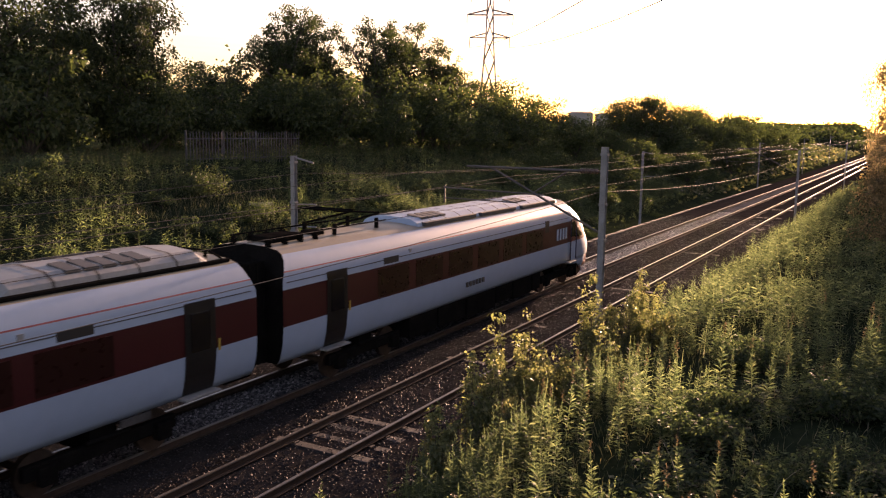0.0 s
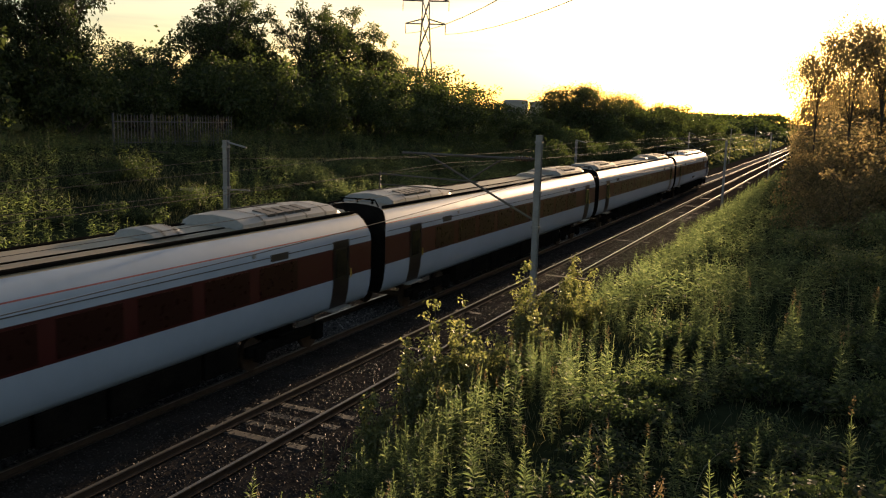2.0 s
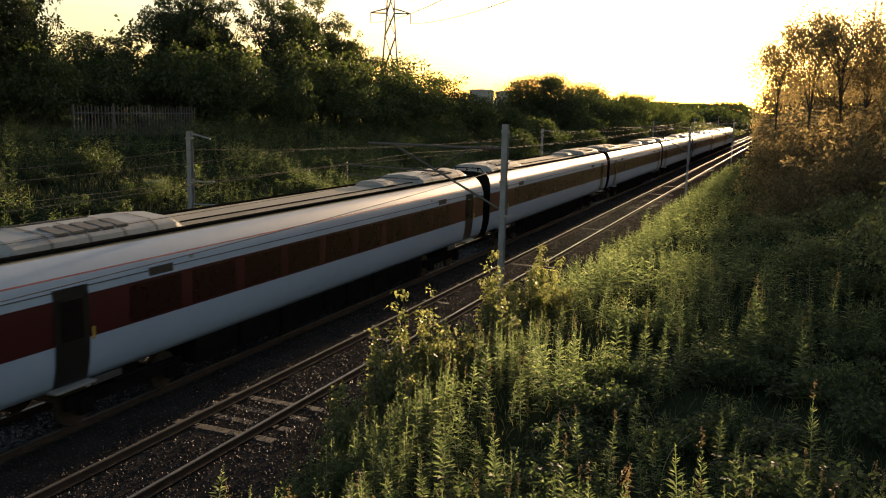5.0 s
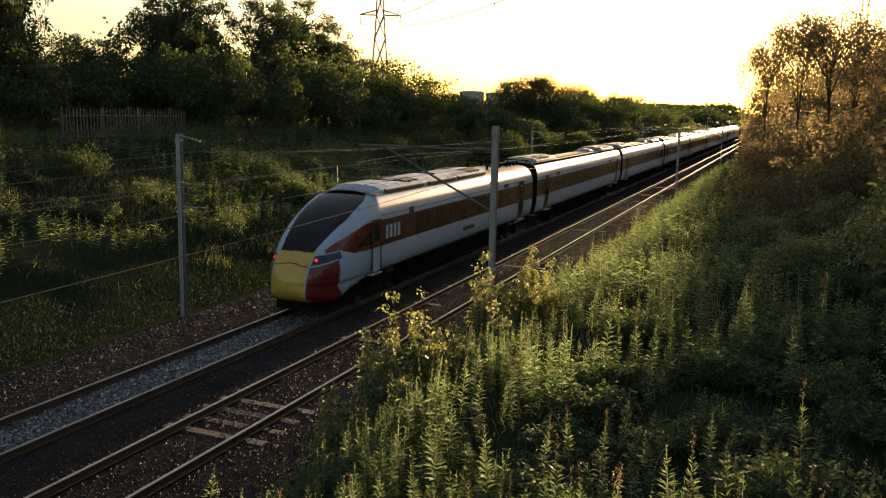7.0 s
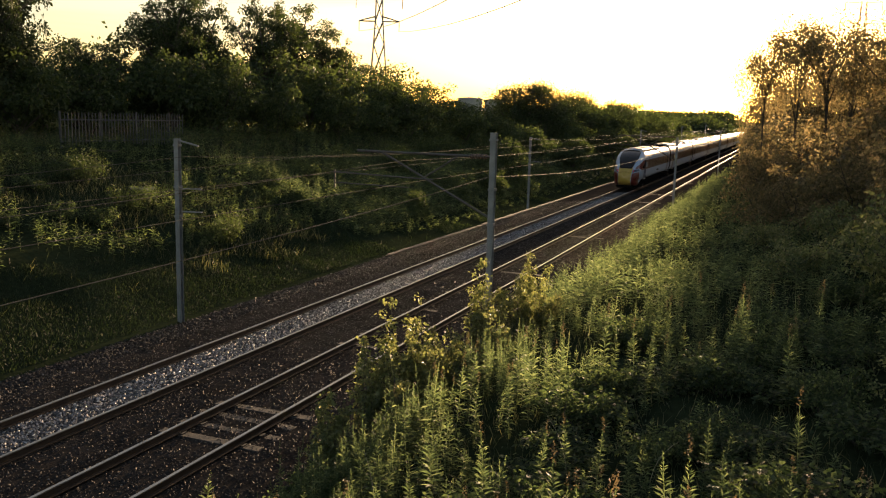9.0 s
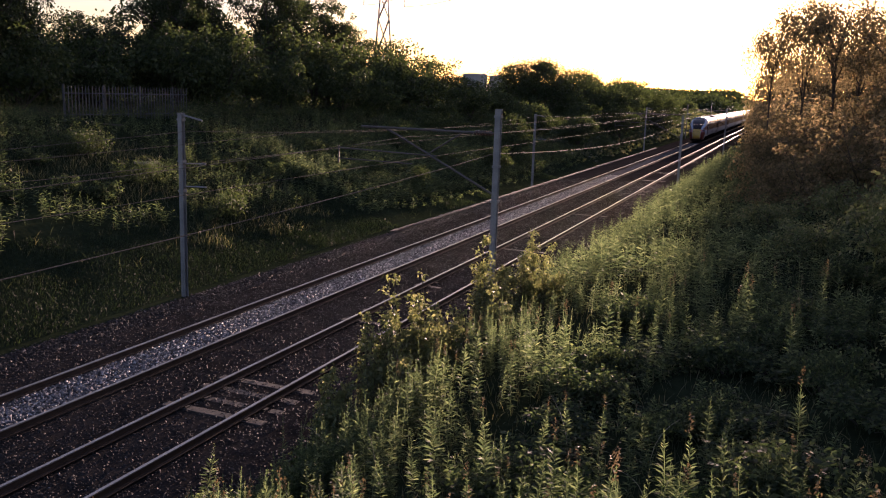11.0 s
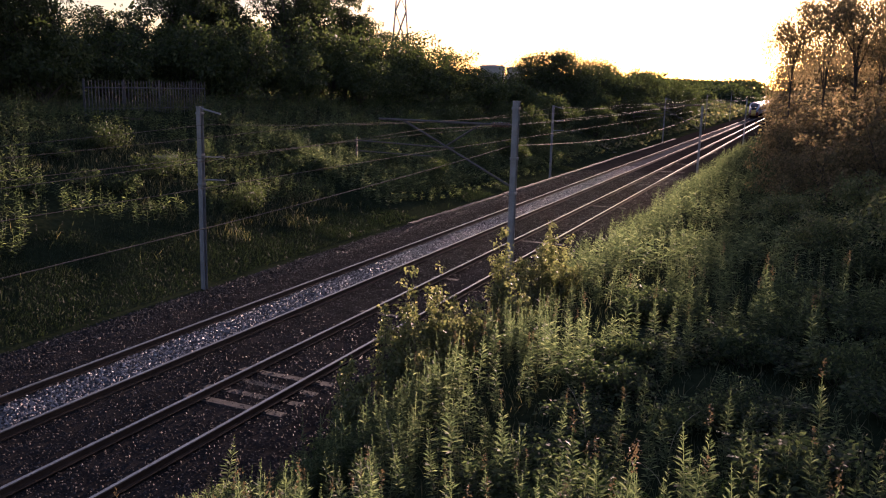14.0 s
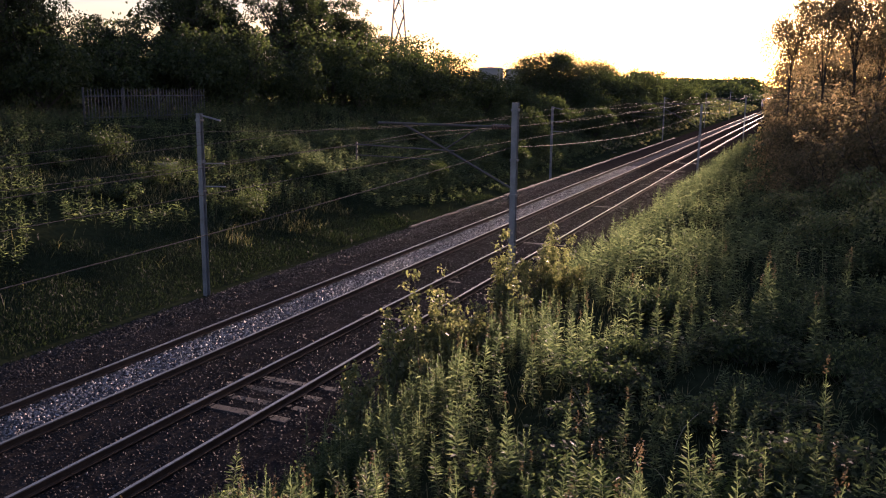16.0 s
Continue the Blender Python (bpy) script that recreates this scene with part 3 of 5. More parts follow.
def tube(bm, pts, radii, sides=6):
    rings = []
    for k, p in enumerate(pts):
        d = (Vector(pts[min(k + 1, len(pts) - 1)]) - Vector(pts[max(k - 1, 0)])).normalized()
        a = d.orthogonal().normalized()
        b = d.cross(a)
        rings.append([Vector(p) + (a * math.cos(2 * math.pi * i / sides) + b * math.sin(2 * math.pi * i / sides)) * radii[k] for i in range(sides)])
    loft(bm, rings, caps=(True, True))


def middle_coach():
    c = new("train_coach")
    tagged(c, "white railway coach with a deep red window band", "train coach", "coaches of the train")
    coach_shell(-HALF, HALF, c)
    common(c, (-1, 1))
    windows(c, -8.9, 9.2, 2.0)
    roof_pod(c, -11.4, -6.6, 0.30, 0.98, (-10.2, -8.3))
    roof_pod(c, 6.9, 11.6, 0.30, 0.98, (8.2, 10.2))
    roof_pod(c, 4.3, 5.6, 0.22, 0.6, None, "low grey roof box")
    underframe(c, -6.6, 6.6)
    gangway(c, HALF)
    bm = bmesh.new()
    for s in (-1, 1):
        rod(bm, (s * 0.99, -12.1, 3.64), (s * 0.99, 12.1, 3.64), 0.05, sides=6)
        rod(bm, (s * 0.62, -6.4, 3.72), (s * 0.62, 6.7, 3.72), 0.02, sides=6)
    part("roof_conduit", bm, DARK, c)
    for y in (-11.9, 11.9):
        for x in (-0.6, -0.05, 0.5):
            bm = bmesh.new()
            for q in range(3):
                rod(bm, (x, y, 3.70 + q * 0.045), (x, y, 3.72 + q * 0.045), 0.05, sides=8)
            rod(bm, (x, y, 3.64), (x, y, 3.83), 0.025, sides=6)
            part("roof_insulator", bm, DARK, c)
    for s in (-1, 1):
        bm = bmesh.new()
        tube(bm, [(-0.7, s * 11.9, 3.83), (0.6, s * 11.9, 3.83), (0.85, s * 12.1, 3.62)], [0.025] * 3, 6)
        part("roof_cable", bm, DARK, c)
    side_box("jumper_box", c, LOUVRE, -9.9, -9.1, 0.86, 1.0, "grey box hung below the body side", x=1.24)
    side_box("jumper_box", c, LOUVRE, 8.9, 9.6, 0.86, 1.0, "grey box hung below the body side", x=1.24)
    return c


def nose_outline():
    """Section of the cab where the nose meets it, from the middle of the floor round to the roof, right half."""
    low = [(0.0, 0.40), (0.55, 0.40), (0.92, 0.44), (1.08, 0.58), (1.13, 0.80)]
    pts = low + list(SIDE)
    fine = []
    for (xa, za), (xb, zb) in zip(pts, pts[1:]):
        n = max(1, int(math.hypot(xb - xa, zb - za) / 0.03))
        fine += [(xa + (xb - xa) * k / n, za + (zb - za) * k / n) for k in range(n)]
    return fine + [pts[-1]]


def nose_depth(rho, z):
    """Metres behind the tip of the point that lies rho of the way out to the outline at height z."""
    reach = 1.5 + 0.84 * (z - 0.4)
    p = 2.55 - 0.36 * (z - 0.4)
    return reach * (1 - (1 - rho ** p) ** (1 / p))


def cab_coach():
    """Driving coach whose nose points to +y."""
    c = new("driving_coach")
    tagged(c, "white and red driving coach with a yellow streamlined nose", "train coach", "coaches of the train")
    y_cab = 5.9
    tip = 9.8
    coach_shell(-HALF, y_cab, c, ends=(True, False))
    # nose: rings that grow from the tip out to the cab's section
    half = nose_outline()
    ring0 = half + [(-x, z) for x, z in reversed(half[1:-1])]
    n = len(ring0)
    heart = 1.2
    rhos = np.concatenate([np.linspace(0.01, 0.9, 62)[:-1], 1 - (1 - np.linspace(0, 1, 34)) ** 2 * 0.1])
    stations = list(rhos) + [1.1] * 24
    groups = {k: bmesh.new() for k in ("white", "yellow", "glass", "red+", "red-", "blue+", "blue-", "side_window+", "side_window-")}
    rings = []
    for rho in rhos:
        rings.append([(x * rho, tip - float(nose_depth(rho, z)), heart + (z - heart) * rho, x, z, rho) for x, z in ring0])
    last = rings[-1]
    for k in range(1, 25):
        f = k / 24
        rings.append([(q[0] if q[4] >= 1.0 else q[0] + (math.copysign(min(abs(q[0]), 1.16), q[0]) - q[0]) * f, q[1] + (y_cab - q[1]) * f, q[2] if q[4] >= 1.0 else q[2] + (1.0 - q[2]) * f ** 0.7, q[3], q[4], 1.1) for q in last])

    def kind(s, p):
        xx, y, zz, x, z, q = p
        ax = abs(xx)
        d = tip - y
        # windscreen: dark shield on top of the nose
        edge = 0.56 + 0.36 * min(1, max(0, (d - 0.6) / 1.7)) - 0.75 * max(0, (d - 3.3) / 1.2) ** 2
        if d < 4.2 and ax < edge and zz > 2.06:
            return "glass"
        if d < 1.5 and ax < 0.52 + 0.06 * zz and zz < 2.14:
            return "yellow"
        if d < 1.5 and ax < 0.555 + 0.06 * zz and zz < 2.14:
            return "white"
        if d < 1.45 and 1.62 + 0.16 * d < zz < 1.9 + 0.1 * d and ax >= 0.5:
            return "blue"
        if d < 1.3 + 1.1 * max(0, 0.95 - zz) and zz < 1.62 + 0.16 * d - 0.04:
            return "red"
        # red swoosh that widens into the window band
        hi = 2.06 + 0.72 * min(1, max(0, (d - 0.9) / 2.0)) ** 0.75
        lo = 1.9 + 0.1 * min(d, 1.5) + 0.03 - 0.17 * min(1, max(0, (d - 1.45) / 0.6))
        if 0.95 < d and lo < zz < hi and ax > 0.6:
            if 2.3 < d < 3.6 and 2.05 < zz < 2.12 + 0.42 * min(1, (d - 2.3) / 0.9):
                return "side_window"
            return "red"
        return "white"

    for i in range(len(rings) - 1):
        for j in range(n):
            j2 = (j + 1) % n
            p = [rings[i][j], rings[i][j2], rings[i + 1][j2], rings[i + 1][j]]
            mid = tuple(sum(a[k] for a in p) / 4 for k in range(6))
            g = kind(stations[i], mid)
            bm = groups[g if g in groups else g + ("+" if mid[0] > 0 else "-")]
            bm.faces.new([bm.verts.new(a[:3]) for a in p])
    bm = groups["yellow"]
    bm.faces.new([bm.verts.new(a[:3]) for a in rings[0]])
    names = {"white": ("nose_shell", WHITE, ""), "red": ("red_panel", RED, "deep red paint panel"), "yellow": ("nose_cone", YELLOW, "yellow warning nose"),
             "glass": ("windscreen", GLASS, "dark raked windscreen"), "dark": ("skirt", DARK, ""), "blue": ("lamp_recess", BLUE, "dark blue lamp surround"),
             "side_window": ("cab_window", GLASS, "dark cab side window")}
    for k, bm in groups.items():
        if not bm.faces:
            bm.free()
            continue
        bmesh.ops.remove_doubles(bm, verts=bm.verts, dist=0.0015)
        bmesh.ops.recalc_face_normals(bm, faces=bm.faces)
        for f in bm.faces:
            c0 = f.calc_center_median()
            f.normal_update()
            if f.normal.dot(c0 - Vector((0, 6.0, 1.7))) < 0:
                f.normal_flip()
        nm, mt, lb = names[k.rstrip("+-")]
        part(nm, bm, mt, c, lb, smooth=True)
    # point of the shell at a given breadth and height
    turn = [math.atan2(z - heart, x) for x, z in ring0]
    order = np.argsort(turn)
    angs, far = np.array(turn)[order], np.hypot([x for x, z in ring0], [z - heart for x, z in ring0])[order]

    def shell(x, z):
        a = math.atan2(z - heart, x)
        out = float(np.interp(a, angs, far))
        rho = min(1.0, math.hypot(x, z - heart) / out)
        return Vector((x, tip - float(nose_depth(rho, heart + out * math.sin(a))), z))

    bm = bmesh.new()
    tube(bm, [shell(x, 1.64 + 0.10 * math.cos(x * 2.2)) + Vector((0, 0.002, 0)) for x in np.linspace(-0.62, 0.62, 25)], [0.014] * 25, 5)
    part("cover_seam", bm, DARK, c, "dark curved seam of the coupler cover")
    # the lamps sit flush in the blue surround
    for s in (1, -1):
        lx = max(0.7, min((x for x in np.linspace(0.65, 1.2, 121)), key=lambda x: abs(tip - 0.62 - shell(x, 1.85).y)))
        spot = shell(s * lx, 1.85)
        way = (shell(s * lx, 1.87) - shell(s * lx, 1.83)).cross(shell(s * (lx + 0.01), 1.85) - shell(s * (lx - 0.01), 1.85)).normalized()
        if way.x * s < 0:
            way = -way
        bm = bmesh.new()
        rod(bm, spot - way * 0.05, spot + way * 0.014, 0.05, sides=16)
        part("tail_light", bm, TAILLAMP, c, "glowing red tail light")
        for k in (0, 1):
            bm = bmesh.new()
            yy = 5.98 + 0.64 * k
            rod(bm, (s * 1.39, yy, 1.15), (s * 1.39, yy, 2.85), 0.022)
            part("handrail", bm, BLUE, c, "dark handrail beside the cab door")
        bm = bmesh.new()
        a, b = sorted((s * 1.34, s * 1.372))
        box(bm, a, b, 6.04, 6.56, 1.1, 2.85, 0.01)
        d = part("cab_door", bm, RED, c, "red and white cab door")
        bm = bmesh.new()
        a, b = sorted((s * 1.36, s * 1.38))
        box(bm, a, b, 6.1, 6.5, 2.1, 2.75, 0.01)
        part("door_window", bm, GLASS, d)
        bm = bmesh.new()
        a, b = sorted((s * 1.36, s * 1.376))
        box(bm, a, b, 6.05, 6.55, 1.1, 1.9)
        part("door_lower_panel", bm, WHITE, d)
        bm = bmesh.new()
        a, b = sorted((s * 1.1, s * 1.42))
        box(bm, a, b, 5.9, 6.7, 0.98, 1.04, 0.01)
        part("cab_step", bm, POD, c)
    common(c, (-1,))
    bogie(c, 5.4)
    bm = bmesh.new()
    loft(bm, [[(-0.7, 9.2, 0.22), (0.7, 9.2, 0.22), (0.7, 9.2, 0.6), (-0.7, 9.2, 0.6)], [(-1.15, 7.4, 0.25), (1.15, 7.4, 0.25), (1.15, 7.4, 0.8), (-1.15, 7.4, 0.8)]], caps=(True, True))
    bmesh.ops.recalc_face_normals(bm, faces=bm.faces)
    part("front_skirt", bm, DARK, c)
    windows(c, -8.6, 3.4, 2.0)
    # plain white bars of the operator's mark, and the number on the skirt
    for k in range(4):
        side_box("mark_bar", c, WHITE, 4.42 + 0.32 * k, 4.60 + 0.32 * k, 2.10, 2.56, depth=0.012)
    bars(c, "number_bar", LOUVRE, -3.4, -2.0, 1.42, 1.58, 6)
    side_box("vent_window", c, BLACK, 3.2, 3.6, 2.55, 3.0, depth=0.012, x=1.35)
    roof_pod(c, -6.0, 5.4, 0.20, 0.98, (-5.4, -3.9), "long pale ribbed roof fairing", WHITE)
    roof_pod(c, 1.2, 3.0, 0.22, 0.9, (1.5, 2.6), "pale louvred roof unit", WHITE)
    underframe(c, -6.6, 3.4)
    for s in (1, -1):
        for y0, y1 in ((-5.6, -2.2), (-1.8, 1.0), (1.6, 4.9)):
            bm = bmesh.new()
            a, b = sorted((s * 0.93, s * 1.07))
            box(bm, a, b, y0, y1, 3.60, 3.72, 0.01)
            part("roof_slot", bm, LOUVRE, c, "dark slot beside the roof fairing")
    gangway(c, -HALF - 0.45)
    # pantograph folded on the inner end of the roof
    bm = bmesh.new()
    for s in (-1, 1):
        rod(bm, (s * 0.5, -9.4, 3.95), (s * 0.45, -7.2, 4.1), 0.03, sides=6)
        rod(bm, (s * 0.45, -7.2, 4.12), (s * 0.35, -9.2, 4.3), 0.025, sides=6)
        rod(bm, (s * 0.5, -9.4, 3.7), (s * 0.5, -9.4, 3.98), 0.06, sides=8)
        rod(bm, (s * 0.5, -7.4, 3.7), (s * 0.5, -7.4, 3.98), 0.06, sides=8)
    rod(bm, (-0.8, -9.2, 4.33), (0.8, -9.2, 4.33), 0.03, sides=6)
    rod(bm, (-0.8, -8.95, 4.33), (0.8, -8.95, 4.33), 0.03, sides=6)
    part("pantograph", bm, DARK, c, "folded dark pantograph on the roof")
    for k, yy in enumerate((-12.1, -11.5, -10.9, -10.3)):
        for s in (-1, 1):
            bm = bmesh.new()
            for q in range(4):
                rod(bm, (s * 0.55, yy, 3.66 + q * 0.05), (s * 0.55, yy, 3.69 + q * 0.05), 0.085, sides=10)
            rod(bm, (s * 0.55, yy, 3.63), (s * 0.55, yy, 3.89), 0.035, sides=6)
            part("roof_insulator", bm, DARK, c)
    bm = bmesh.new()
    rod(bm, (0.55, -12.2, 3.89), (0.55, -7.0, 3.89), 0.02, sides=6)
    rod(bm, (-0.55, -12.2, 3.89), (-0.55, -7.0, 3.89), 0.02, sides=6)
    box(bm, -0.35, 0.35, -11.7, -10.5, 3.66, 3.85, 0.02)
    box(bm, -0.25, 0.25, -9.9, -9.5, 3.66, 3.82, 0.02)
    part("roof_busbar", bm, DARK, c)
    return c


def make_train():
    """Nine coaches on the far track; the first leads away from the eye."""
    lead = cab_coach()
    mid = middle_coach()
    made = [lead, mid]
    for k in range(6):
        made.append(copy_thing(mid, Matrix.Identity(4)))
    made.append(copy_thing(lead, Matrix.Identity(4)))
    made[-1]["label"] = "white and red rear driving coach with a yellow nose"
    return made


TRAIN = make_train()


# ---- plants ----
def make_tree(seed, height, spread, n_leaves, leaf=0.2, low=0.25, mat=None, name="tree", label="", cat="tree", group="", clumps=70, blob=1.0, girth=0.02):
    """Trunk, forked limbs and a crown of leaves gathered round the twig ends."""
    rng = np.random.default_rng(seed)
    rnd = random.Random(seed)
    e = new(name)
    tagged(e, label, cat, group)
    bm = bmesh.new()
    tips = []
    fork = height * (low + 0.1)
    lean = Vector((rnd.uniform(-0.06, 0.06), rnd.uniform(-0.06, 0.06), 1))
    trunk = [lean * z + Vector((rnd.uniform(-0.05, 0.05), rnd.uniform(-0.05, 0.05), 0)) for z in np.linspace(-0.3, fork, 4)]
    r0 = height * girth
    tube(bm, trunk, [r0 * 1.25, r0, r0 * 0.9, r0 * 0.8], 7)
    for k in range(9):
        a = 2 * math.pi * (k + rnd.random() * 0.7) / 9
        up = rnd.uniform(0.35, 1.0)
        start = trunk[-1].lerp(trunk[1], rnd.random() * 0.6)
        out = Vector((math.cos(a), math.sin(a), 0)) * spread * (1.15 - 0.6 * up) * rnd.uniform(0.65, 1.0)
        end = Vector((out.x, out.y, fork + (height - fork) * up * rnd.uniform(0.8, 0.97)))
        mid = start.lerp(end, 0.5) + Vector((rnd.uniform(-0.3, 0.3), rnd.uniform(-0.3, 0.3), 0.06 * height))
        tube(bm, [start, mid, end], [r0 * 0.55, r0 * 0.35, r0 * 0.12], 5)
        tips += [mid, end]
        for q in range(3):
            b = rnd.random()
            s = mid.lerp(end, b)
            t = s + Vector((rnd.uniform(-1, 1), rnd.uniform(-1, 1), rnd.uniform(-0.2, 0.9))) * spread * 0.42
            tube(bm, [s, s.lerp(t, 0.5) + Vector((0, 0, 0.1)), t], [r0 * 0.2, r0 * 0.14, r0 * 0.06], 4)
            tips.append(t)
    part("trunk", bm, BARK, e)
    # clump centres: twig ends and an uneven shell round the limbs
    cs = [np.array(t) for t in tips]
    while len(cs) < clumps:
        z = rnd.uniform(low, 0.95)
        prof = math.sin(math.pi * min(1, (z - low) / (1 - low) * 0.85 + 0.15)) ** 0.6
        a = rnd.uniform(0, 2 * math.pi)
        r = spread * prof * rnd.uniform(0.35, 1.0)
        cs.append(np.array([math.cos(a) * r, math.sin(a) * r, z * height]))
    cs = np.array(cs)
    size = blob * spread * rng.uniform(0.13, 0.3, len(cs))
    pick = rng.choice(len(cs), n_leaves, p=size ** 2 / (size ** 2).sum())
    d = unit(rng.normal(size=(n_leaves, 3)))
    rad = size[pick] * rng.random(n_leaves) ** 0.45 * np.where(rng.random(n_leaves) < 0.12, 1.5, 1.0)
    base = cs[pick] + d * rad[:, None] * np.array([1, 1, 0.75])
    base[:, 2] = np.maximum(base[:, 2], 0.1)
    way = d + rng.normal(size=(n_leaves, 3)) * 0.6 + np.array([0, 0, -0.15])
    ln = leaf * rng.uniform(0.6, 1.3, n_leaves)
    v = leaves(rng, base, way, ln, ln * 0.6, 0.2)
    ob = new("crown", quad_mesh("crown", v, [mat or LEAF]))
    ob.parent = e
    return e


def set_on(ob, x, y, turn=0.0, s=1.0, sz=None, dz=0.0):
    m = pose(x, y, float(ground_z(x, y)) - 0.05 + dz, 0, 0, turn) @ Matrix.Diagonal((s, s, sz or s, 1))
    ob.matrix_basis = m
    return ob


T_TXT = "broad leafy tree with a dark uneven crown on the bank"
B_TXT = "dense dark green bush on the cutting bank"
big = [make_tree(10 + k, 10.0, 4.2, 14000, 0.21, 0.1, None, "tree", T_TXT, "tree", "trees along the cutting", 130, 0.8) for k in range(3)]
lace = [make_tree(25 + k, 10.0, 3.6, 9500, 0.15, 0.65, HEDGE_LEAF, "tree", "thin-crowned tree with the low sun shining through it", "tree", "trees along the cutting", 110, 0.9, 0.010) for k in range(3)]
airy = [make_tree(20 + k, 10.0, 3.6, 13000, 0.16, 0.3, None, "tree", "open-crowned tree with bare limbs showing against the sky", "tree", "trees along the cutting", 120, 0.55) for k in range(2)]
bush = [make_tree(30 + k, 4.0, 2.4, 4600, 0.19, 0.02, BUSH_LEAF, "bush", B_TXT, "bush", "bushes on the banks", 60) for k in range(3)]


def plant_at(kinds, places):
    used = set()
    for k, (x, y, h, w) in enumerate(places):
        src = kinds[k % len(kinds)]
        base_h = 10.0 if src in big or src in airy or src in lace else 4.0
        base_w = 4.2 if src in big else 3.6 if src in airy or src in lace else 2.4
        ob = src if id(src) not in used else copy_thing(src, Matrix.Identity(4))
        used.add(id(src))
        m = pose(x, y, float(ground_z(x, y)) - 0.1, 0, 0, (k * 77) % 360) @ Matrix.Diagonal((w / base_w, w / base_w, h / base_h, 1))
        ob.matrix_basis = m


# x, y, height, spread
plant_at(big, [(-42, 37, 10.0, 3.4), (-44, 31, 11.0, 4.6), (-46, 26, 11.0, 4.6), (-43, 53, 8.4, 3.8), (-46, 58, 8.8, 4.0), (-43, 67, 8.8, 4.2), (-42, 75, 8.4, 4.0), (-41.5, 83, 7.8, 4.0), (-41, 91, 6.6, 4.0), (-39, 98, 4.0, 3.8), (-38, 106, 3.2, 3.4),
               (-52, 49, 7.4, 4.6), (-54, 68, 9.6, 5.2), (-50, 80, 8.0, 5.0), (-50, 36, 10.0, 4.6)])
plant_at(airy, [(-42, 51, 11.0, 3.8), (-43.5, 55.5, 11.6, 4.0), (-42.5, 64.5, 12.0, 4.2), (-44, 70, 12.4, 4.2), (-41.5, 35, 10.6, 3.2), (-42, 44.5, 6.6, 3.0), (-42, 73.5, 11.0, 3.4),
                (10.0, 40, 5.6, 3.4)])
plant_at(lace, [(-1.3, 54, 9.3, 1.8), (0.3, 55, 10.6, 2.4), (2.0, 51, 10.0, 2.8), (4.4, 48, 8.6, 3.0), (6.8, 45, 7.4, 3.2), (4, 66, 8.0, 3.2)])
plant_at(bush, [(-40, 28, 6.0, 3.6), (-39, 35, 5.0, 3.0), (-40, 41, 5.0, 3.2), (-39, 52, 6.0, 3.6), (-38, 58, 6.0, 3.6), (-38, 64, 6.2, 3.8), (-37, 70, 6.2, 3.8), (-36, 76, 6.0, 3.6), (-35, 82, 5.4, 3.4), (-34.5, 89, 3.4, 3.2), (-33, 96, 3.2, 3.0), (-33, 74, 4.0, 3.0), (-31, 84, 3.4, 2.6), (-36, 48.5, 5.0, 2.8), (-38, 46.5, 5.5, 3.0),
                (-46, 46, 5.5, 4.0), (-47, 53, 7.0, 4.0), (-46, 66, 7.0, 4.2), (-46, 80, 6.4, 4.2), (-44, 90, 6.0, 4.2), (-48, 34, 7.0, 4.0), (-55, 46, 6.0, 4.4), (-35, 54, 3.6, 2.4), (-34, 62, 3.6, 2.6), (-33.5, 67, 3.2, 2.4),
                (-23.0, 74, 3.4, 2.0), (-24.5, 86, 4.2, 2.4), (-22.6, 97, 4.0, 2.2), (-25, 108, 5.0, 2.6), (-22.5, 122, 4.6, 2.6), (-21.5, 64, 2.4, 1.5), (-24, 137, 5.0, 3.0), (-27, 125, 6.0, 3.8), (-28, 140, 7.0, 4.4), (-27, 158, 6.6, 4.4), (-26, 176, 6.4, 4.8), (-25, 200, 6.0, 5.0), (-34, 150, 6.0, 4.0), (-30, 165, 6.4, 4.4), (-33, 185, 6.0, 4.6), (-36, 210, 6.4, 5.0), (-30, 235, 5.6, 5.0)])
dome = [make_tree(45 + k, 4.0, 2.4, 6500, 0.135, 0.0, LEAF, "bush", "tall rounded dark bush on the skyline", "bush", "bushes on the banks", 130) for k in range(2)]
plant_at(dome, [(-33.6, 116, 7.2, 5.4), (-28.4, 119, 6.6, 4.2), (-36.0, 114, 6.4, 4.4), (-31.0, 114, 6.8, 4.6), (-33.0, 122, 7.4, 4.8), (-29.5, 126, 7.0, 4.4), (-25.5, 132, 6.0, 3.6), (-31, 134, 7.8, 4.8), (-27, 148, 7.6, 4.4), (-38.0, 122, 5.4, 4.0), (-22.5, 160, 6.4, 4.4)])
thin = [make_tree(60 + k, 4.0, 2.4, 2500, 0.18, 0.02, SHRUB_LEAF, "bush", "loose green bush catching the low sun", "bush", "bushes on the banks", 48) for k in range(2)]
plant_at(thin, [(3.4, 29.5, 2.5, 1.7), (4.2, 26, 2.2, 1.5), (2.2, 33, 2.4, 1.6), (2.8, 22.5, 2.5, 1.5), (3.9, 24.5, 3.2, 1.9), (3.3, 19.5, 2.0, 1.4), (2.5, 14.6, 1.0, 0.9), (3.1, 16.4, 1.4, 1.2), (0.6, 27, 1.6, 1.2), (-0.4, 34, 1.6, 1.3)])
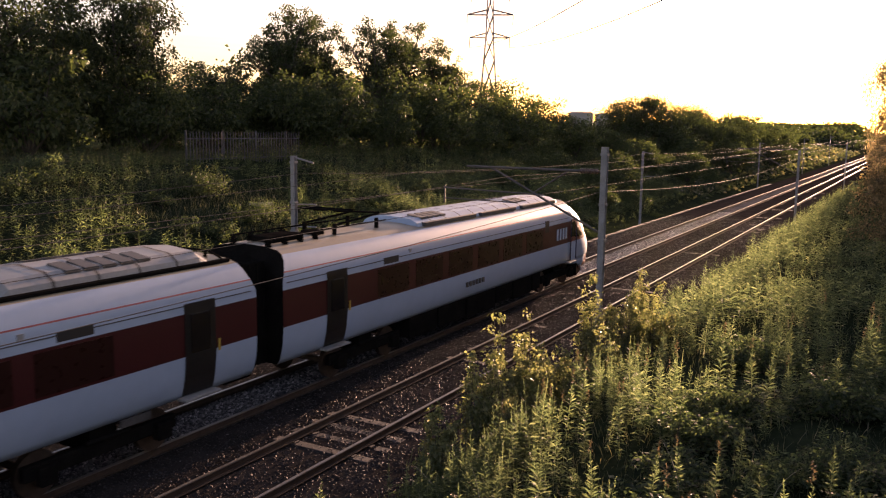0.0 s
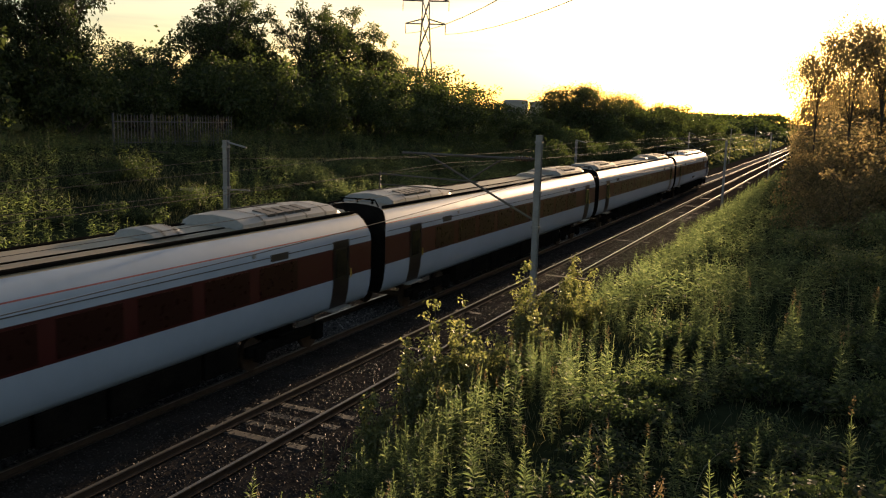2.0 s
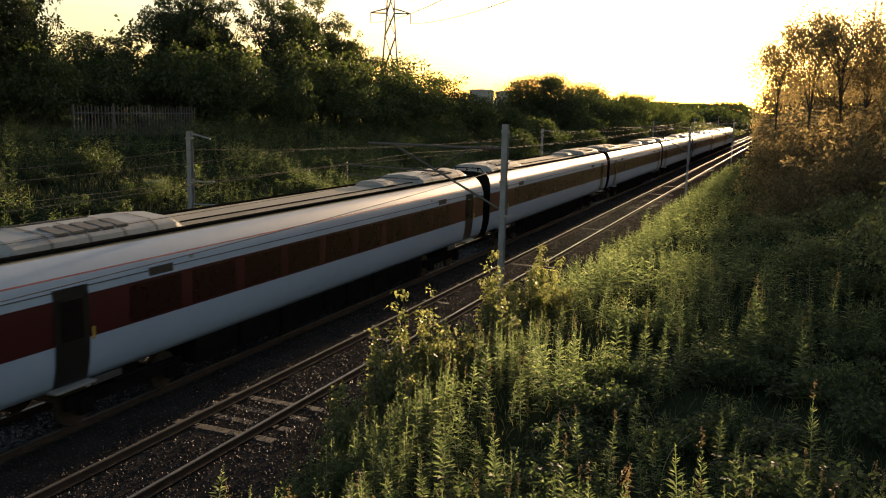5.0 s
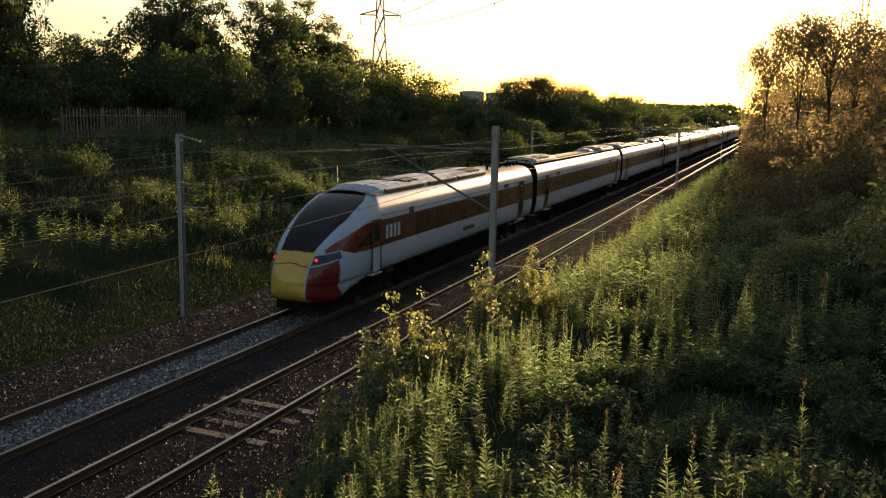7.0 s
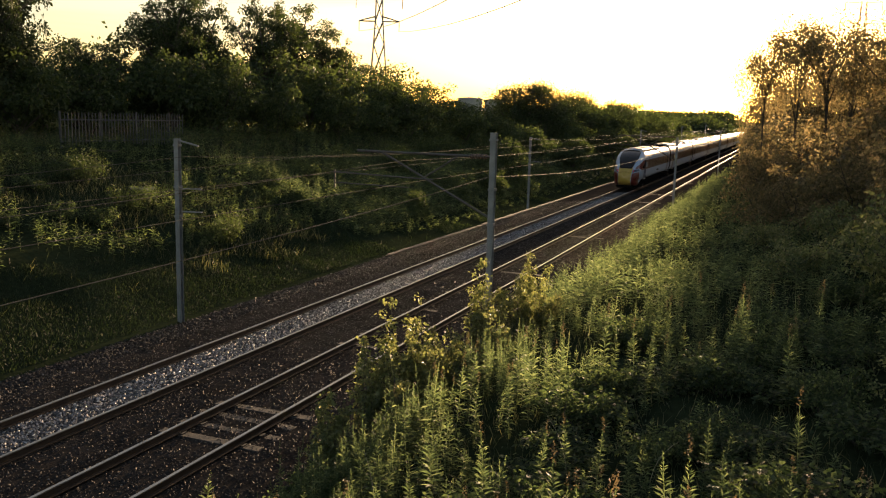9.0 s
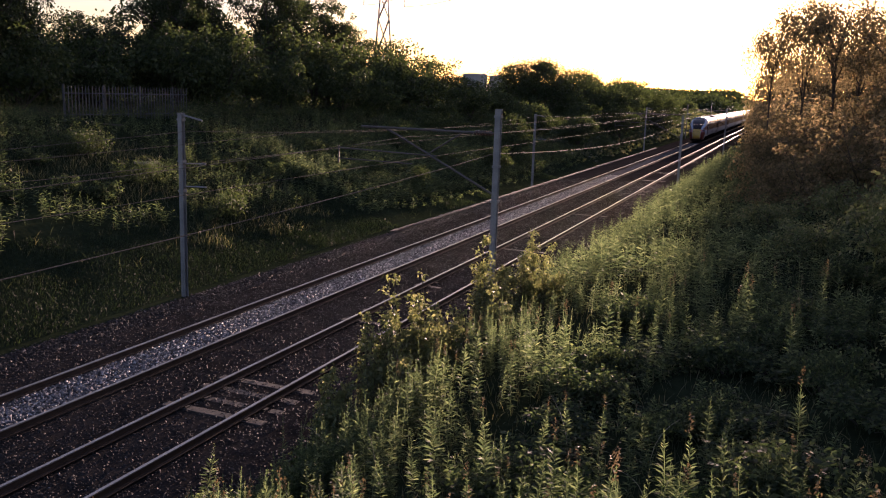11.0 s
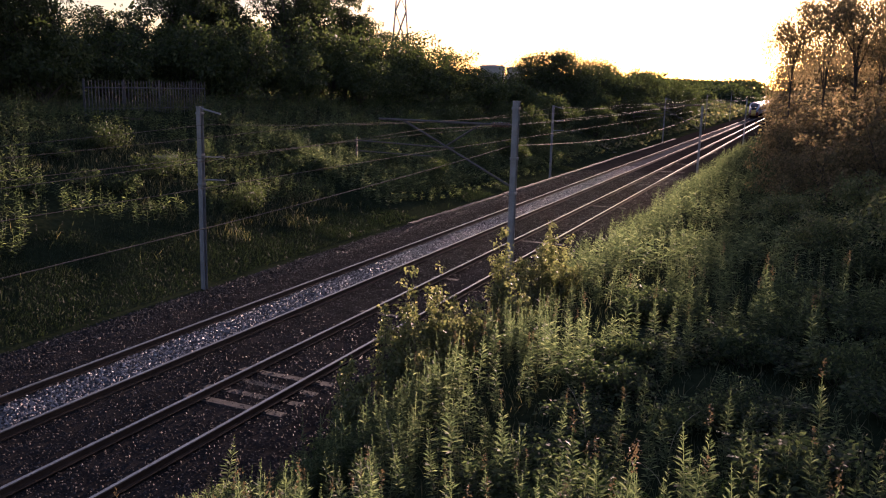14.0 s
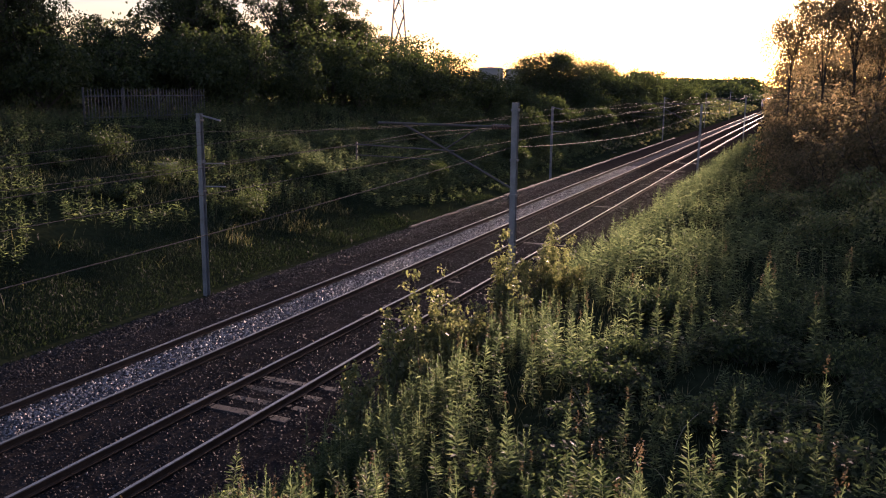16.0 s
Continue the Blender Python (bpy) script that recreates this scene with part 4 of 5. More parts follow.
# hedge on the near bank: close-set bushes under the taller trees; added rows run on along the line
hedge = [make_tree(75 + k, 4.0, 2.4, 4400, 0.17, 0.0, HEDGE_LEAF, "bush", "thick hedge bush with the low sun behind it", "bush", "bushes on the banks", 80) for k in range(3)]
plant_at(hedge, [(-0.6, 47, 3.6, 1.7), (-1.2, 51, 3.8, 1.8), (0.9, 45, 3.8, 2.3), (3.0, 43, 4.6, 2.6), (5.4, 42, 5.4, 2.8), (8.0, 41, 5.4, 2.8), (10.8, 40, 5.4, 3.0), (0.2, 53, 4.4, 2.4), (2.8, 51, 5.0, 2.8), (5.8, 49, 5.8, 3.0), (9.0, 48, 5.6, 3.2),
                 (0.8, 38.5, 2.6, 1.9), (2.6, 36, 3.8, 2.2), (5.0, 34, 4.2, 2.4), (7.4, 33, 4.6, 2.6), (4.4, 29, 3.8, 2.1), (6.4, 28, 4.2, 2.3), (4.6, 23.5, 3.4, 1.9), (6.2, 22, 3.6, 2.0), (4.0, 19.5, 2.8, 1.6), (-0.8, 41, 2.4, 1.4)]
         # added behind the front hedge, mostly unseen: keeps sky reflections off the coach sides
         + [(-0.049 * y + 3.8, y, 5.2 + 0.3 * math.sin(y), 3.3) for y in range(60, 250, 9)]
         # tall rows added to back the gap left open for the sun
         + [(-1.6 + 3.1 * k, 108 + 3 * (k % 2), 8.8 + 0.7 * math.sin(2.1 * k), 3.4) for k in range(6)] + [(-3.6 + 4.0 * k, 158 + 4 * (k % 2), 12.4 + 1.0 * math.sin(1.7 * k + 1), 4.4) for k in range(7)])
R_TXT = "low sprawling bramble patch on the cutting bank"
bramble = [make_tree(40 + k, 1.3, 2.2, 3400, 0.115, 0.0, BUSH_LEAF, "bramble", R_TXT, "bramble", "brambles on the bank", 46) for k in range(3)]


def brambles():
    rnd = random.Random(5)
    for k in range(52):
        src = bramble[k % 3]
        ob = src if k < 3 else copy_thing(src, Matrix.Identity(4))
        y = 12 + 80 * rnd.random() ** 1.4 if k < 30 else rnd.uniform(58, 125)
        x = (-23.4 if y < 46 else -21.5) - 10.5 * rnd.random()
        if x < -28.5 and 30 < y < 48:
            x += 6
        w = rnd.uniform(0.3, 0.75)
        tall = 1.0 if k < 30 else 1.7
        set_on(ob, x, y, rnd.uniform(0, 360), w * tall, rnd.uniform(0.5, 0.9) * tall, -0.1)


brambles()
leafy = [make_tree(70 + k, 1.5, 0.9, 1300, 0.115, 0.0, WEED, "leafy_shrub", "small leafy green shrub on the bank", "shrub", "small shrubs on the bank", 34) for k in range(3)]


def leafy_shrubs():
    rnd = random.Random(15)
    for k in range(24):
        src = leafy[k % 3]
        ob = src if k < 3 else copy_thing(src, Matrix.Identity(4))
        y = 15 + 34 * rnd.random()
        x = -23.8 - 9 * rnd.random()
        if x < -29 and 32 < y < 46:
            x += 5
        set_on(ob, x, y, rnd.uniform(0, 360), rnd.uniform(0.5, 1.0), rnd.uniform(0.5, 0.95), -0.05)


leafy_shrubs()


def hollow_shrubs():
    rnd = random.Random(27)
    for k in range(70):
        ob = copy_thing(leafy[k % 3], Matrix.Identity(4))
        ob["label"] = "low leafy shrub in the shade of the near bank"
        ob["group"] = "low shrubs on the near bank"
        x, y = rnd.uniform(-3.6, 4.5), 9.6 + 14 * rnd.random() ** 1.3
        set_on(ob, x, y, rnd.uniform(0, 360), rnd.uniform(0.5, 0.95), rnd.uniform(0.35, 0.65), -0.05)


hollow_shrubs()


def edge_shrubs():
    rnd = random.Random(33)
    for k in range(30):
        ob = copy_thing(leafy[k % 3], Matrix.Identity(4))
        ob["label"] = "small leafy shrub at the edge of the ballast"
        ob["group"] = "low shrubs on the near bank"
        y = 8.8 + 5.0 * rnd.random()
        x = float(veg_edge(y)) + 0.1 + 1.3 * rnd.random()
        s = rnd.uniform(0.3, 0.55)
        set_on(ob, x, y, rnd.uniform(0, 360), s, s * rnd.uniform(0.8, 1.1), -0.03)


def herb_quads(rng, x, y, h, n_leaf, leaf_len, spikes=0.5):
    """Willowherb: upright stems ringed with narrow leaves that shorten into a spire."""
    n = len(x)
    z = ground_z(x, y)
    foot = np.stack([x, y, z - 0.05], 1)
    lean = rng.normal(0, 0.07, (n, 2))
    top = foot + np.concatenate([lean * h[:, None], h[:, None]], 1)
    stem = strips(foot, top, 0.012, 0.005, rng)
    k = np.tile(np.linspace(0.12, 0.99, n_leaf), n)
    i = np.repeat(np.arange(n), n_leaf)
    k = np.clip(k + rng.normal(0, 0.012, len(k)), 0.05, 1)
    base = foot[i] + (top - foot)[i] * k[:, None]
    a = np.tile(np.arange(n_leaf) * 2.4, n) + rng.uniform(0, 6.28, n)[i] + rng.normal(0, 0.2, len(k))
    rise = 0.25 + 0.9 * k ** 2
    way = np.stack([np.cos(a), np.sin(a), rise], 1)
    ln = leaf_len * (0.55 + 0.75 * np.sin(np.pi * np.clip(k, 0, 1) ** 0.8)) * np.clip((1.04 - k) * 3.5, 0.28, 1) * rng.uniform(0.8, 1.2, len(k))
    lv = leaves(rng, base, way, ln, np.maximum(ln * 0.17, 0.011), 0.38 * (1 - k)[:, None])
    return np.concatenate([stem, lv]), n


def make_herb_kinds(count, n_leaf):
    kinds = []
    for s in range(count):
        rng = np.random.default_rng(100 + s)
        m = 1
        v, n = herb_quads(rng, np.zeros(m), np.zeros(m), np.array([1.3]), n_leaf, 0.115)
        v = v - np.array([0, 0, float(ground_z(0.0, 0.0))])
        # a short spire of buds at the tip of some
        mats, which = [HERB], np.zeros(len(v), int)
        e = new("willowherb_plant")
        tagged(e, "tall green willowherb with narrow pointed leaves", "wild plant", "willowherb on the near bank")
        ob = new("leafy_stem", quad_mesh("leafy_stem", v, mats, which))
        ob.parent = e
        if s % 2 == 0:
            t = v[0, 2:].mean(0)
            b = t + np.stack([rng.normal(0, 0.012, 26), rng.normal(0, 0.012, 26), np.linspace(-0.05, 0.16, 26)], 1)
            q = leaves(rng, b, rng.normal(size=(26, 3)) + np.array([0, 0, 0.8]), 0.035, 0.016)
            ob = tagged(new("bud_spire", quad_mesh("bud_spire", q, [BUD])), kind="stuff")
            ob.parent = e
        kinds.append(e)
    return kinds


def veg_edge(y):
    """Where the growth on the near bank ends towards the ballast."""
    return -7.55 - 0.75 * np.clip((13.5 - y) / 3.0, 0, 1) + 0.35 * np.sin(y * 0.6) + 0.25 * np.sin(y * 1.7 + 1)


def near_bank():
    kinds = make_herb_kinds(6, 120)
    rnd = random.Random(8)
    first = set()
    placed = 0
    while placed < 290:
        y = 6.2 + 13.5 * rnd.random() ** 2.1
        x = rnd.uniform(-8.4, 5.0)
        if x < float(veg_edge(y)) or math.hypot(x, y) < 6.5 or abs(math.degrees(math.atan2(x, y)) + 20) > 34:
            continue
        if float(lump(x, y, 0.8, 2.0)) < -0.35 or (x > -3.4 and 9.4 < y < 15.5 and rnd.random() < 0.85):
            continue
        src = kinds[placed % len(kinds)]
        ob = src if id(src) not in first else copy_thing(src, Matrix.Identity(4))
        first.add(id(src))
        s = rnd.uniform(0.75, 1.25)
        set_on(ob, x, y, rnd.uniform(0, 360), s, s * rnd.uniform(0.85, 1.1))
        placed += 1
    rng = np.random.default_rng(9)
    n = 9500
    y = 7 + 95 * rng.random(n) ** 2.0
    x = veg_edge(y) + (rng.random(n) ** 1.15) * (13 + 0.05 * y)
    h = rng.uniform(0.6, 1.4, n) * (0.85 + 0.3 * lump(x, y, 0.9, 1.0) + 0.28 * lump(x, y, 0.45, 4.0))
    keep = lump(x, y, 1.1, 3.0) + 0.6 * lump(x, y, 2.6, 8.0) > -0.1 - 0.4 * (y > 24)
    gone = rng.random(n)
    keep &= ~((y < 13.5) & (gone < 0.5)) & ~((x > -3.0) & (y > 9.2) & (y < 17) & (gone < 0.75))
    x, y, h = x[keep], y[keep], np.clip(h[keep] * np.where((x[keep] > -3.0) & (y[keep] > 9.2) & (y[keep] < 17), 0.7, 1.08), 0.3, 1.7)
    q = 620
    y2 = 8.6 + 5.6 * rng.random(q)
    x2 = veg_edge(y2) - 0.1 + 1.9 * rng.random(q)
    x, y, h = np.append(x, x2), np.append(y, y2), np.append(h, (0.42 + 0.34 * (x2 - veg_edge(y2))) * rng.uniform(0.6, 1.4, q))
    near = y < 24
    va, _ = herb_quads(rng, x[near], y[near], h[near], 56, 0.11)
    vb, _ = herb_quads(rng, x[~near], y[~near], h[~near], 22, 0.2)
    me = quad_mesh("willowherb_stand", np.concatenate([va, vb]), [HERB])
    tagged(new("willowherb_stand", me), "dense stand of green willowherb on the near bank", "wild plants", kind="stuff")


def far_bank():
    rng = np.random.default_rng(12)
    n = 12500
    y = 8 + 150 * rng.random(n) ** 1.5
    x = -19.2 - 16.5 * rng.random(n) ** 0.9
    tall = (x < -26) & (y > 38) & (y < 66)
    keep = (tall | (y > 40) | (lump(x, y, 0.35, 7.0) + 0.5 * lump(x, y, 0.8, 3.0) > -0.45)) & (x < -19.4 - 3.4 * np.clip((46 - y) / 14, 0, 1))
    x, y = x[keep], y[keep]
    h = np.clip(rng.uniform(0.6, 1.3, len(x)) * (0.85 + 0.3 * lump(x, y, 0.5, 4.0)) * np.clip((-18.9 - x) / 2.5, 0.3, 1), 0.2, 1.5)
    h = np.where(tall[keep], h * 1.25, h)
    v, _ = herb_quads(rng, x, y, h, 16, 0.18)
    # taller willowherb on the open middle of the far bank
    m = 3400
    ty = 40 + 50 * rng.random(m) ** 1.2
    tx = -20.4 - 9.5 * rng.random(m)
    th = rng.uniform(0.7, 1.4, m) * (0.9 + 0.3 * lump(tx, ty, 0.5, 6.0)) * np.clip((-19.4 - tx) / 2.0, 0.4, 1)
    tv, _ = herb_quads(rng, tx, ty, th, 16, 0.2)
    tagged(new("bank_willowherb", quad_mesh("bank_willowherb", tv, [HERB])), "sunlit willowherb on the open far bank", "wild plants", kind="stuff")
    # coarser scrub further along both banks
    m = 16000
    yy = 85 + 260 * rng.random(m)
    xx = np.where(rng.random(m) < 0.6, -19.0 - 45 * rng.random(m), -7.2 + 20 * rng.random(m))
    zz = ground_z(xx, yy) + rng.random(m) * (0.7 + 0.5 * lump(xx, yy, 0.2, 9.0))
    q = leaves(rng, np.stack([xx, yy, zz], 1), rng.normal(size=(m, 3)) + np.array([0, 0, 0.7]), 0.3 + 0.003 * yy, 0.2 + 0.002 * yy)
    tagged(new("bank_scrub", quad_mesh("bank_scrub", q, [GRASS])), "rough scrub on the banks further along", "scrub", kind="stuff")
    tagged(new("bank_weeds", quad_mesh("bank_weeds", v, [WEED])), "rank green weeds covering the far bank", "wild plants", kind="stuff")


def grass(name, n, x0, x1, y0, y1, h, seed, label, power=1.5, patchy=None, mat=GRASS):
    rng = np.random.default_rng(seed)
    y = y0 + (y1 - y0) * rng.random(n) ** power
    x = rng.uniform(x0, x1, n)
    if patchy is not None:
        keep = (lump(x, y, 0.28, 4.0) + 0.5 * lump(x, y, 1.1, 2.0) > patchy) | (rng.random(n) < 0.04)
        x, y = x[keep], y[keep]
        n = len(x)
    foot = np.stack([x, y, ground_z(x, y) - 0.03], 1)
    hh = h * rng.uniform(0.5, 1.3, n)
    way = np.stack([rng.normal(0, 0.35, n), rng.normal(0, 0.35, n), np.ones(n)], 1)
    v = leaves(rng, foot, way, hh, 0.009 + 0.0003 * y, 0.15)
    tagged(new(name, quad_mesh(name, v, [mat])), label, "grass", kind="stuff")


edge_shrubs()
near_bank()
far_bank()
grass("bank_grass", 76000, -34, -20.4, 6, 120, 0.5, 21, "rough grass among the weeds on the far bank", 1.7, 0.0)
grass("verge_grass", 30000, -21.4, -18.5, 25, 90, 0.28, 22, "short grass at the foot of the bank, in the darkened turf colour", 1.3, 0.15, TURF)
grass("near_grass", 34000, -7.6, 9, 6, 90, 0.34, 23, "rough grass under the willowherb", 2.0)
grass("hither_grass", 9000, -7.0, 12, -14, 7, 0.5, 25, "rough grass on the bank behind", 1.0)
grass("cess_grass", 46000, -23.4, -18.5, 9, 40, 0.17, 26, "short turf at the foot of the bank, coloured dark for shade", 1.2, None, TURF)
grass("plateau_grass", 30000, -50, -34.4, 26, 56, 0.7, 24, "sunlit grass behind the fence", 1.2)


def sparse_shrub(x, y, h, w, stems, seed):
    """Straggly shrub: wandering shoots with side twigs, the leaves in tufts along them."""
    rng = np.random.default_rng(seed)
    rnd = random.Random(seed)
    e = new("shrub")
    tagged(e, "straggly shrub with yellowish leaves beside the track", "shrub", "shrubs beside the track")
    bm = bmesh.new()
    tufts = []
    for k in range(stems):
        a = rnd.uniform(0, 6.28)
        out = w * (rnd.uniform(0.0, 0.5) if k < 2 else rnd.uniform(0.3, 1.0))
        top = h * (rnd.uniform(0.93, 1.0) if k < 2 else rnd.uniform(0.45, 0.85))
        end = Vector((math.cos(a) * out, math.sin(a) * out, top))
        line = [end * f + Vector((rnd.uniform(-0.07, 0.07), rnd.uniform(-0.07, 0.07), 0.1 * math.sin(3.1 * f))) for f in (0.0, 0.25, 0.5, 0.75, 1.0)]
        line[0] = Vector((0, 0, -0.1))
        tube(bm, line, [0.016, 0.013, 0.010, 0.007, 0.004], 4)
        for q in range(10):
            f = rnd.uniform(0.22, 1.0) * 3.999
            s = line[int(f)].lerp(line[int(f) + 1], f % 1)
            t = s + Vector((rnd.uniform(-1, 1), rnd.uniform(-1, 1), rnd.uniform(0.0, 1.0))) * 0.26 * (1.25 - 0.2 * f)
            tube(bm, [s, t], [0.005, 0.003], 3)
            tufts += [np.array(t)] * 14 + [np.array(s.lerp(t, 0.5))] * 9
        tufts += [np.array(line[-1])] * 10
    part("stem", bm, BARK, e)
    pts = np.array(tufts)
    pts = pts + rng.normal(0, 0.055, pts.shape)
    d = rng.normal(size=pts.shape) + np.array([0, 0, 0.2])
    ln = rng.uniform(0.05, 0.115, len(pts))
    ob = new("foliage", quad_mesh("foliage", leaves(rng, pts, d, ln, ln * 0.6), [SHRUB_LEAF]))
    ob.parent = e
    set_on(e, x, y)


# x, y, height, spread, shoots
for k, (x, y, h, w, stems) in enumerate([(-7.2, 20.9, 3.2, 0.38, 9), (-7.15, 21.9, 2.2, 0.6, 9), (-7.2, 15.4, 3.2, 0.45, 10), (-7.2, 17.2, 2.95, 0.45, 9), (-7.3, 14.4, 2.7, 0.5, 9), (-6.95, 15.9, 2.3, 0.7, 12), (-6.9, 17.0, 2.0, 0.7, 11), (-7.1, 18.6, 1.8, 0.6, 9),
                                         (-6.95, 25.0, 2.7, 0.6, 10), (-6.9, 23.4, 2.2, 0.7, 10), (-7.4, 13.2, 2.0, 0.5, 9), (-6.7, 14.7, 2.1, 0.7, 11), (-6.4, 19.6, 1.7, 0.8, 10), (-6.2, 23.5, 1.8, 0.8, 9)]):
    sparse_shrub(x, y, h, w, stems, 50 + k)


def make_fern(seed):
    rng = np.random.default_rng(seed)
    quads = []
    for f in range(10):
        a = 2 * math.pi * f / 10 + rng.uniform(-0.2, 0.2)
        ln = rng.uniform(0.6, 0.95)
        t = np.linspace(0, 1, 20)
        out = np.stack([np.cos(a) * t * ln * 0.75, np.sin(a) * t * ln * 0.75, ln * (1.1 * t - 0.55 * t * t)], 1)
        quads.append(strips(out[:-1], out[1:], 0.008, 0.007, rng))
        side = np.array([-np.sin(a), np.cos(a), 0])
        for sg in (-1, 1):
            w = 0.16 * np.sin(np.pi * (0.12 + 0.86 * t[1:])) + 0.015
            quads.append(leaves(rng, out[1:], side * sg + (out[1:] - out[:-1]) * 6 + np.array([0, 0, 0.1]), w, w * 0.3, 0.15))
    e = new("fern")
    tagged(e, "bright green fern with arching fronds", "fern", "ferns on the near bank")
    ob = tagged(new("fronds", quad_mesh("fronds", np.concatenate(quads), [FERN])), kind="stuff")
    ob.parent = e
    return e


def ferns():
    rnd = random.Random(12)
    kinds = [make_fern(80), make_fern(81)]
    for k in range(7):
        ob = kinds[k] if k < 2 else copy_thing(kinds[k % 2], Matrix.Identity(4))
        x, y = rnd.uniform(-2.4, 1.2), rnd.uniform(8.4, 10.5)
        set_on(ob, x, y, rnd.uniform(0, 360), rnd.uniform(0.7, 1.0), None, 0.35)
        ob.location.z -= 0.3


ferns()


def dry_stalks():
    rnd = random.Random(3)
    for k in range(9):
        x, y = rnd.uniform(-6.2, -1.0), rnd.uniform(8.6, 11.5)
        a = rnd.uniform(0, 6.28)
        h, o = rnd.uniform(0.7, 1.15), rnd.uniform(0.3, 0.8)
        bm = bmesh.new()
        pts = [Vector((math.cos(a) * o * t * t, math.sin(a) * o * t * t, h * (1.3 * t - 0.4 * t * t) - 0.05)) for t in np.linspace(0, 1, 7)]
        tube(bm, pts, [0.006 - 0.0007 * q for q in range(7)], 4)
        ob = part("dry_stalk", bm, STRAW)
        tagged(ob, "bent pale dry stalk among the plants", "dry stalk", "dry stalks on the near bank")
        ob.location = (x, y, float(ground_z(x, y)))


dry_stalks()


# ---- fence on the bank ----
def make_fence():
    f = new("palisade_fence")
    x, y0, y1 = -34.2, 33.2, 42.6
    f.location = (x, 0, 0)
    tagged(f, "dull grey steel palisade fence along the bank top", "fence")
    bm = bmesh.new()
    loft(bm, [[(-0.035, 0, 0), (0.0, -0.012, 0), (0.035, 0, 0), (0.0, 0.012, 0)], [(-0.035, 0, 1.72), (0.0, -0.012, 1.72), (0.035, 0, 1.72), (0.0, 0.012, 1.72)], [(-0.006, 0, 1.8), (0.0, -0.004, 1.8), (0.006, 0, 1.8), (0.0, 0.004, 1.8)]], caps=(True, True))
    me = bpy.data.meshes.new("pale")
    bmesh.ops.rotate(bm, matrix=Matrix.Rotation(radians(90), 3, "Z"), verts=bm.verts)
    bm.to_mesh(me)
    bm.free()
    me.materials.append(FENCE)
    y = y0
    rnd = random.Random(2)
    while y < y1:
        ob = new("pale", me)
        ob.parent = f
        ob.location = (0, y, 4.42 + rnd.uniform(-0.02, 0.02))
        ob.rotation_euler = (rnd.uniform(-0.012, 0.012), 0, 0)
        y += 0.235
    y = y0
    while y < y1 + 0.1:
        bm = bmesh.new()
        g = 4.42
        box(bm, -0.1, -0.03, y - 0.05, y + 0.05, g - 0.3, g + 1.85)
        part("post", bm, FENCE, f)
        y += 2.75
    for h in (0.3, 1.4):
        bm = bmesh.new()
        g0, g1 = 4.42, 4.42
        rod(bm, (-0.03, y0, g0 + h), (-0.03, y1, g1 + h), 0.03, sides=4)
        part("fence_rail", bm, FENCE, f)


make_fence()


def bank_litter():
    for x, y, turn, sz in ((-27.8, 31.6, 30, (1.1, 0.45, 0.12)), (-26.9, 31.0, -15, (0.7, 0.3, 0.1)), (-32.6, 34.6, 20, (1.3, 0.12, 0.1)), (-32.4, 40.2, 70, (1.5, 0.11, 0.1))):
        bm = bmesh.new()
        box(bm, -sz[0] / 2, sz[0] / 2, -sz[1] / 2, sz[1] / 2, 0, sz[2], 0.03)
        for v in bm.verts:
            v.co += Vector((0, 0, 0.08 * math.sin(3 * v.co.x)))
        slab = sz[1] > 0.2
        ob = part("broken_slab" if slab else "fallen_branch", bm, CONCRETE if slab else BARK)
        tagged(ob, "grey broken concrete slab lying on the bank" if slab else "pale fallen branch lying on the bank", "rubble" if slab else "branch")
        ob.matrix_basis = pose(x, y, float(ground_z(x, y)) + 0.25, 12, 8, turn)
        ob.location.z = float(ground_z(x, y)) - 0.02


bank_litter()


# ---- distance ----
def pylon(x, y, base, h, turn, label, r):
    e = new("electricity_pylon")
    e.matrix_basis = pose(x, y, base, 0, 0, turn)
    tagged(e, label, "pylon", "electricity pylons")
    levels = [(0, 4.0), (0.25, 2.8), (0.5, 1.75), (0.64, 1.25), (0.78, 1.05), (0.92, 0.85), (1.0, 0.15)]
    bm = bmesh.new()
    for (a, wa), (b, wb) in zip(levels, levels[1:]):
        ca = [Vector((sx * wa, sy * wa, a * h)) for sx, sy in ((1, 1), (-1, 1), (-1, -1), (1, -1))]
        cb = [Vector((sx * wb, sy * wb, b * h)) for sx, sy in ((1, 1), (-1, 1), (-1, -1), (1, -1))]
        for k in range(4):
            rod(bm, ca[k], cb[k], r, sides=4)
            rod(bm, ca[k], cb[(k + 1) % 4], r * 0.6, sides=4)
            rod(bm, ca[(k + 1) % 4], cb[k], r * 0.6, sides=4)
    part("lattice_tower", bm, PYLON, e)
    for f, w in ((0.64, 6.6), (0.78, 7.6), (0.92, 6.2)):
        z = f * h
        for s in (-1, 1):
            bm = bmesh.new()
            tube(bm, [(s * 0.9, -0.8, z), (s * w, -0.15, z), (s * w, 0.15, z), (s * 0.9, 0.8, z)], [r * 0.8] * 4, 4)
            a = part("lower_arm", bm, PYLON, e)
            bm = bmesh.new()
            tube(bm, [(s * 0.9, -0.8, z + 1.6), (s * w, -0.15, z + 0.1), (s * w, 0.15, z + 0.1), (s * 0.9, 0.8, z + 1.6)], [r * 0.8] * 4, 4)
            part("upper_arm", bm, PYLON, e)
            bm = bmesh.new()
            rod(bm, (s * w, 0, z), (s * w, 0, z - 3.2), 0.16, sides=6)
            part("insulator_string", bm, CERAMIC, a)
    return e


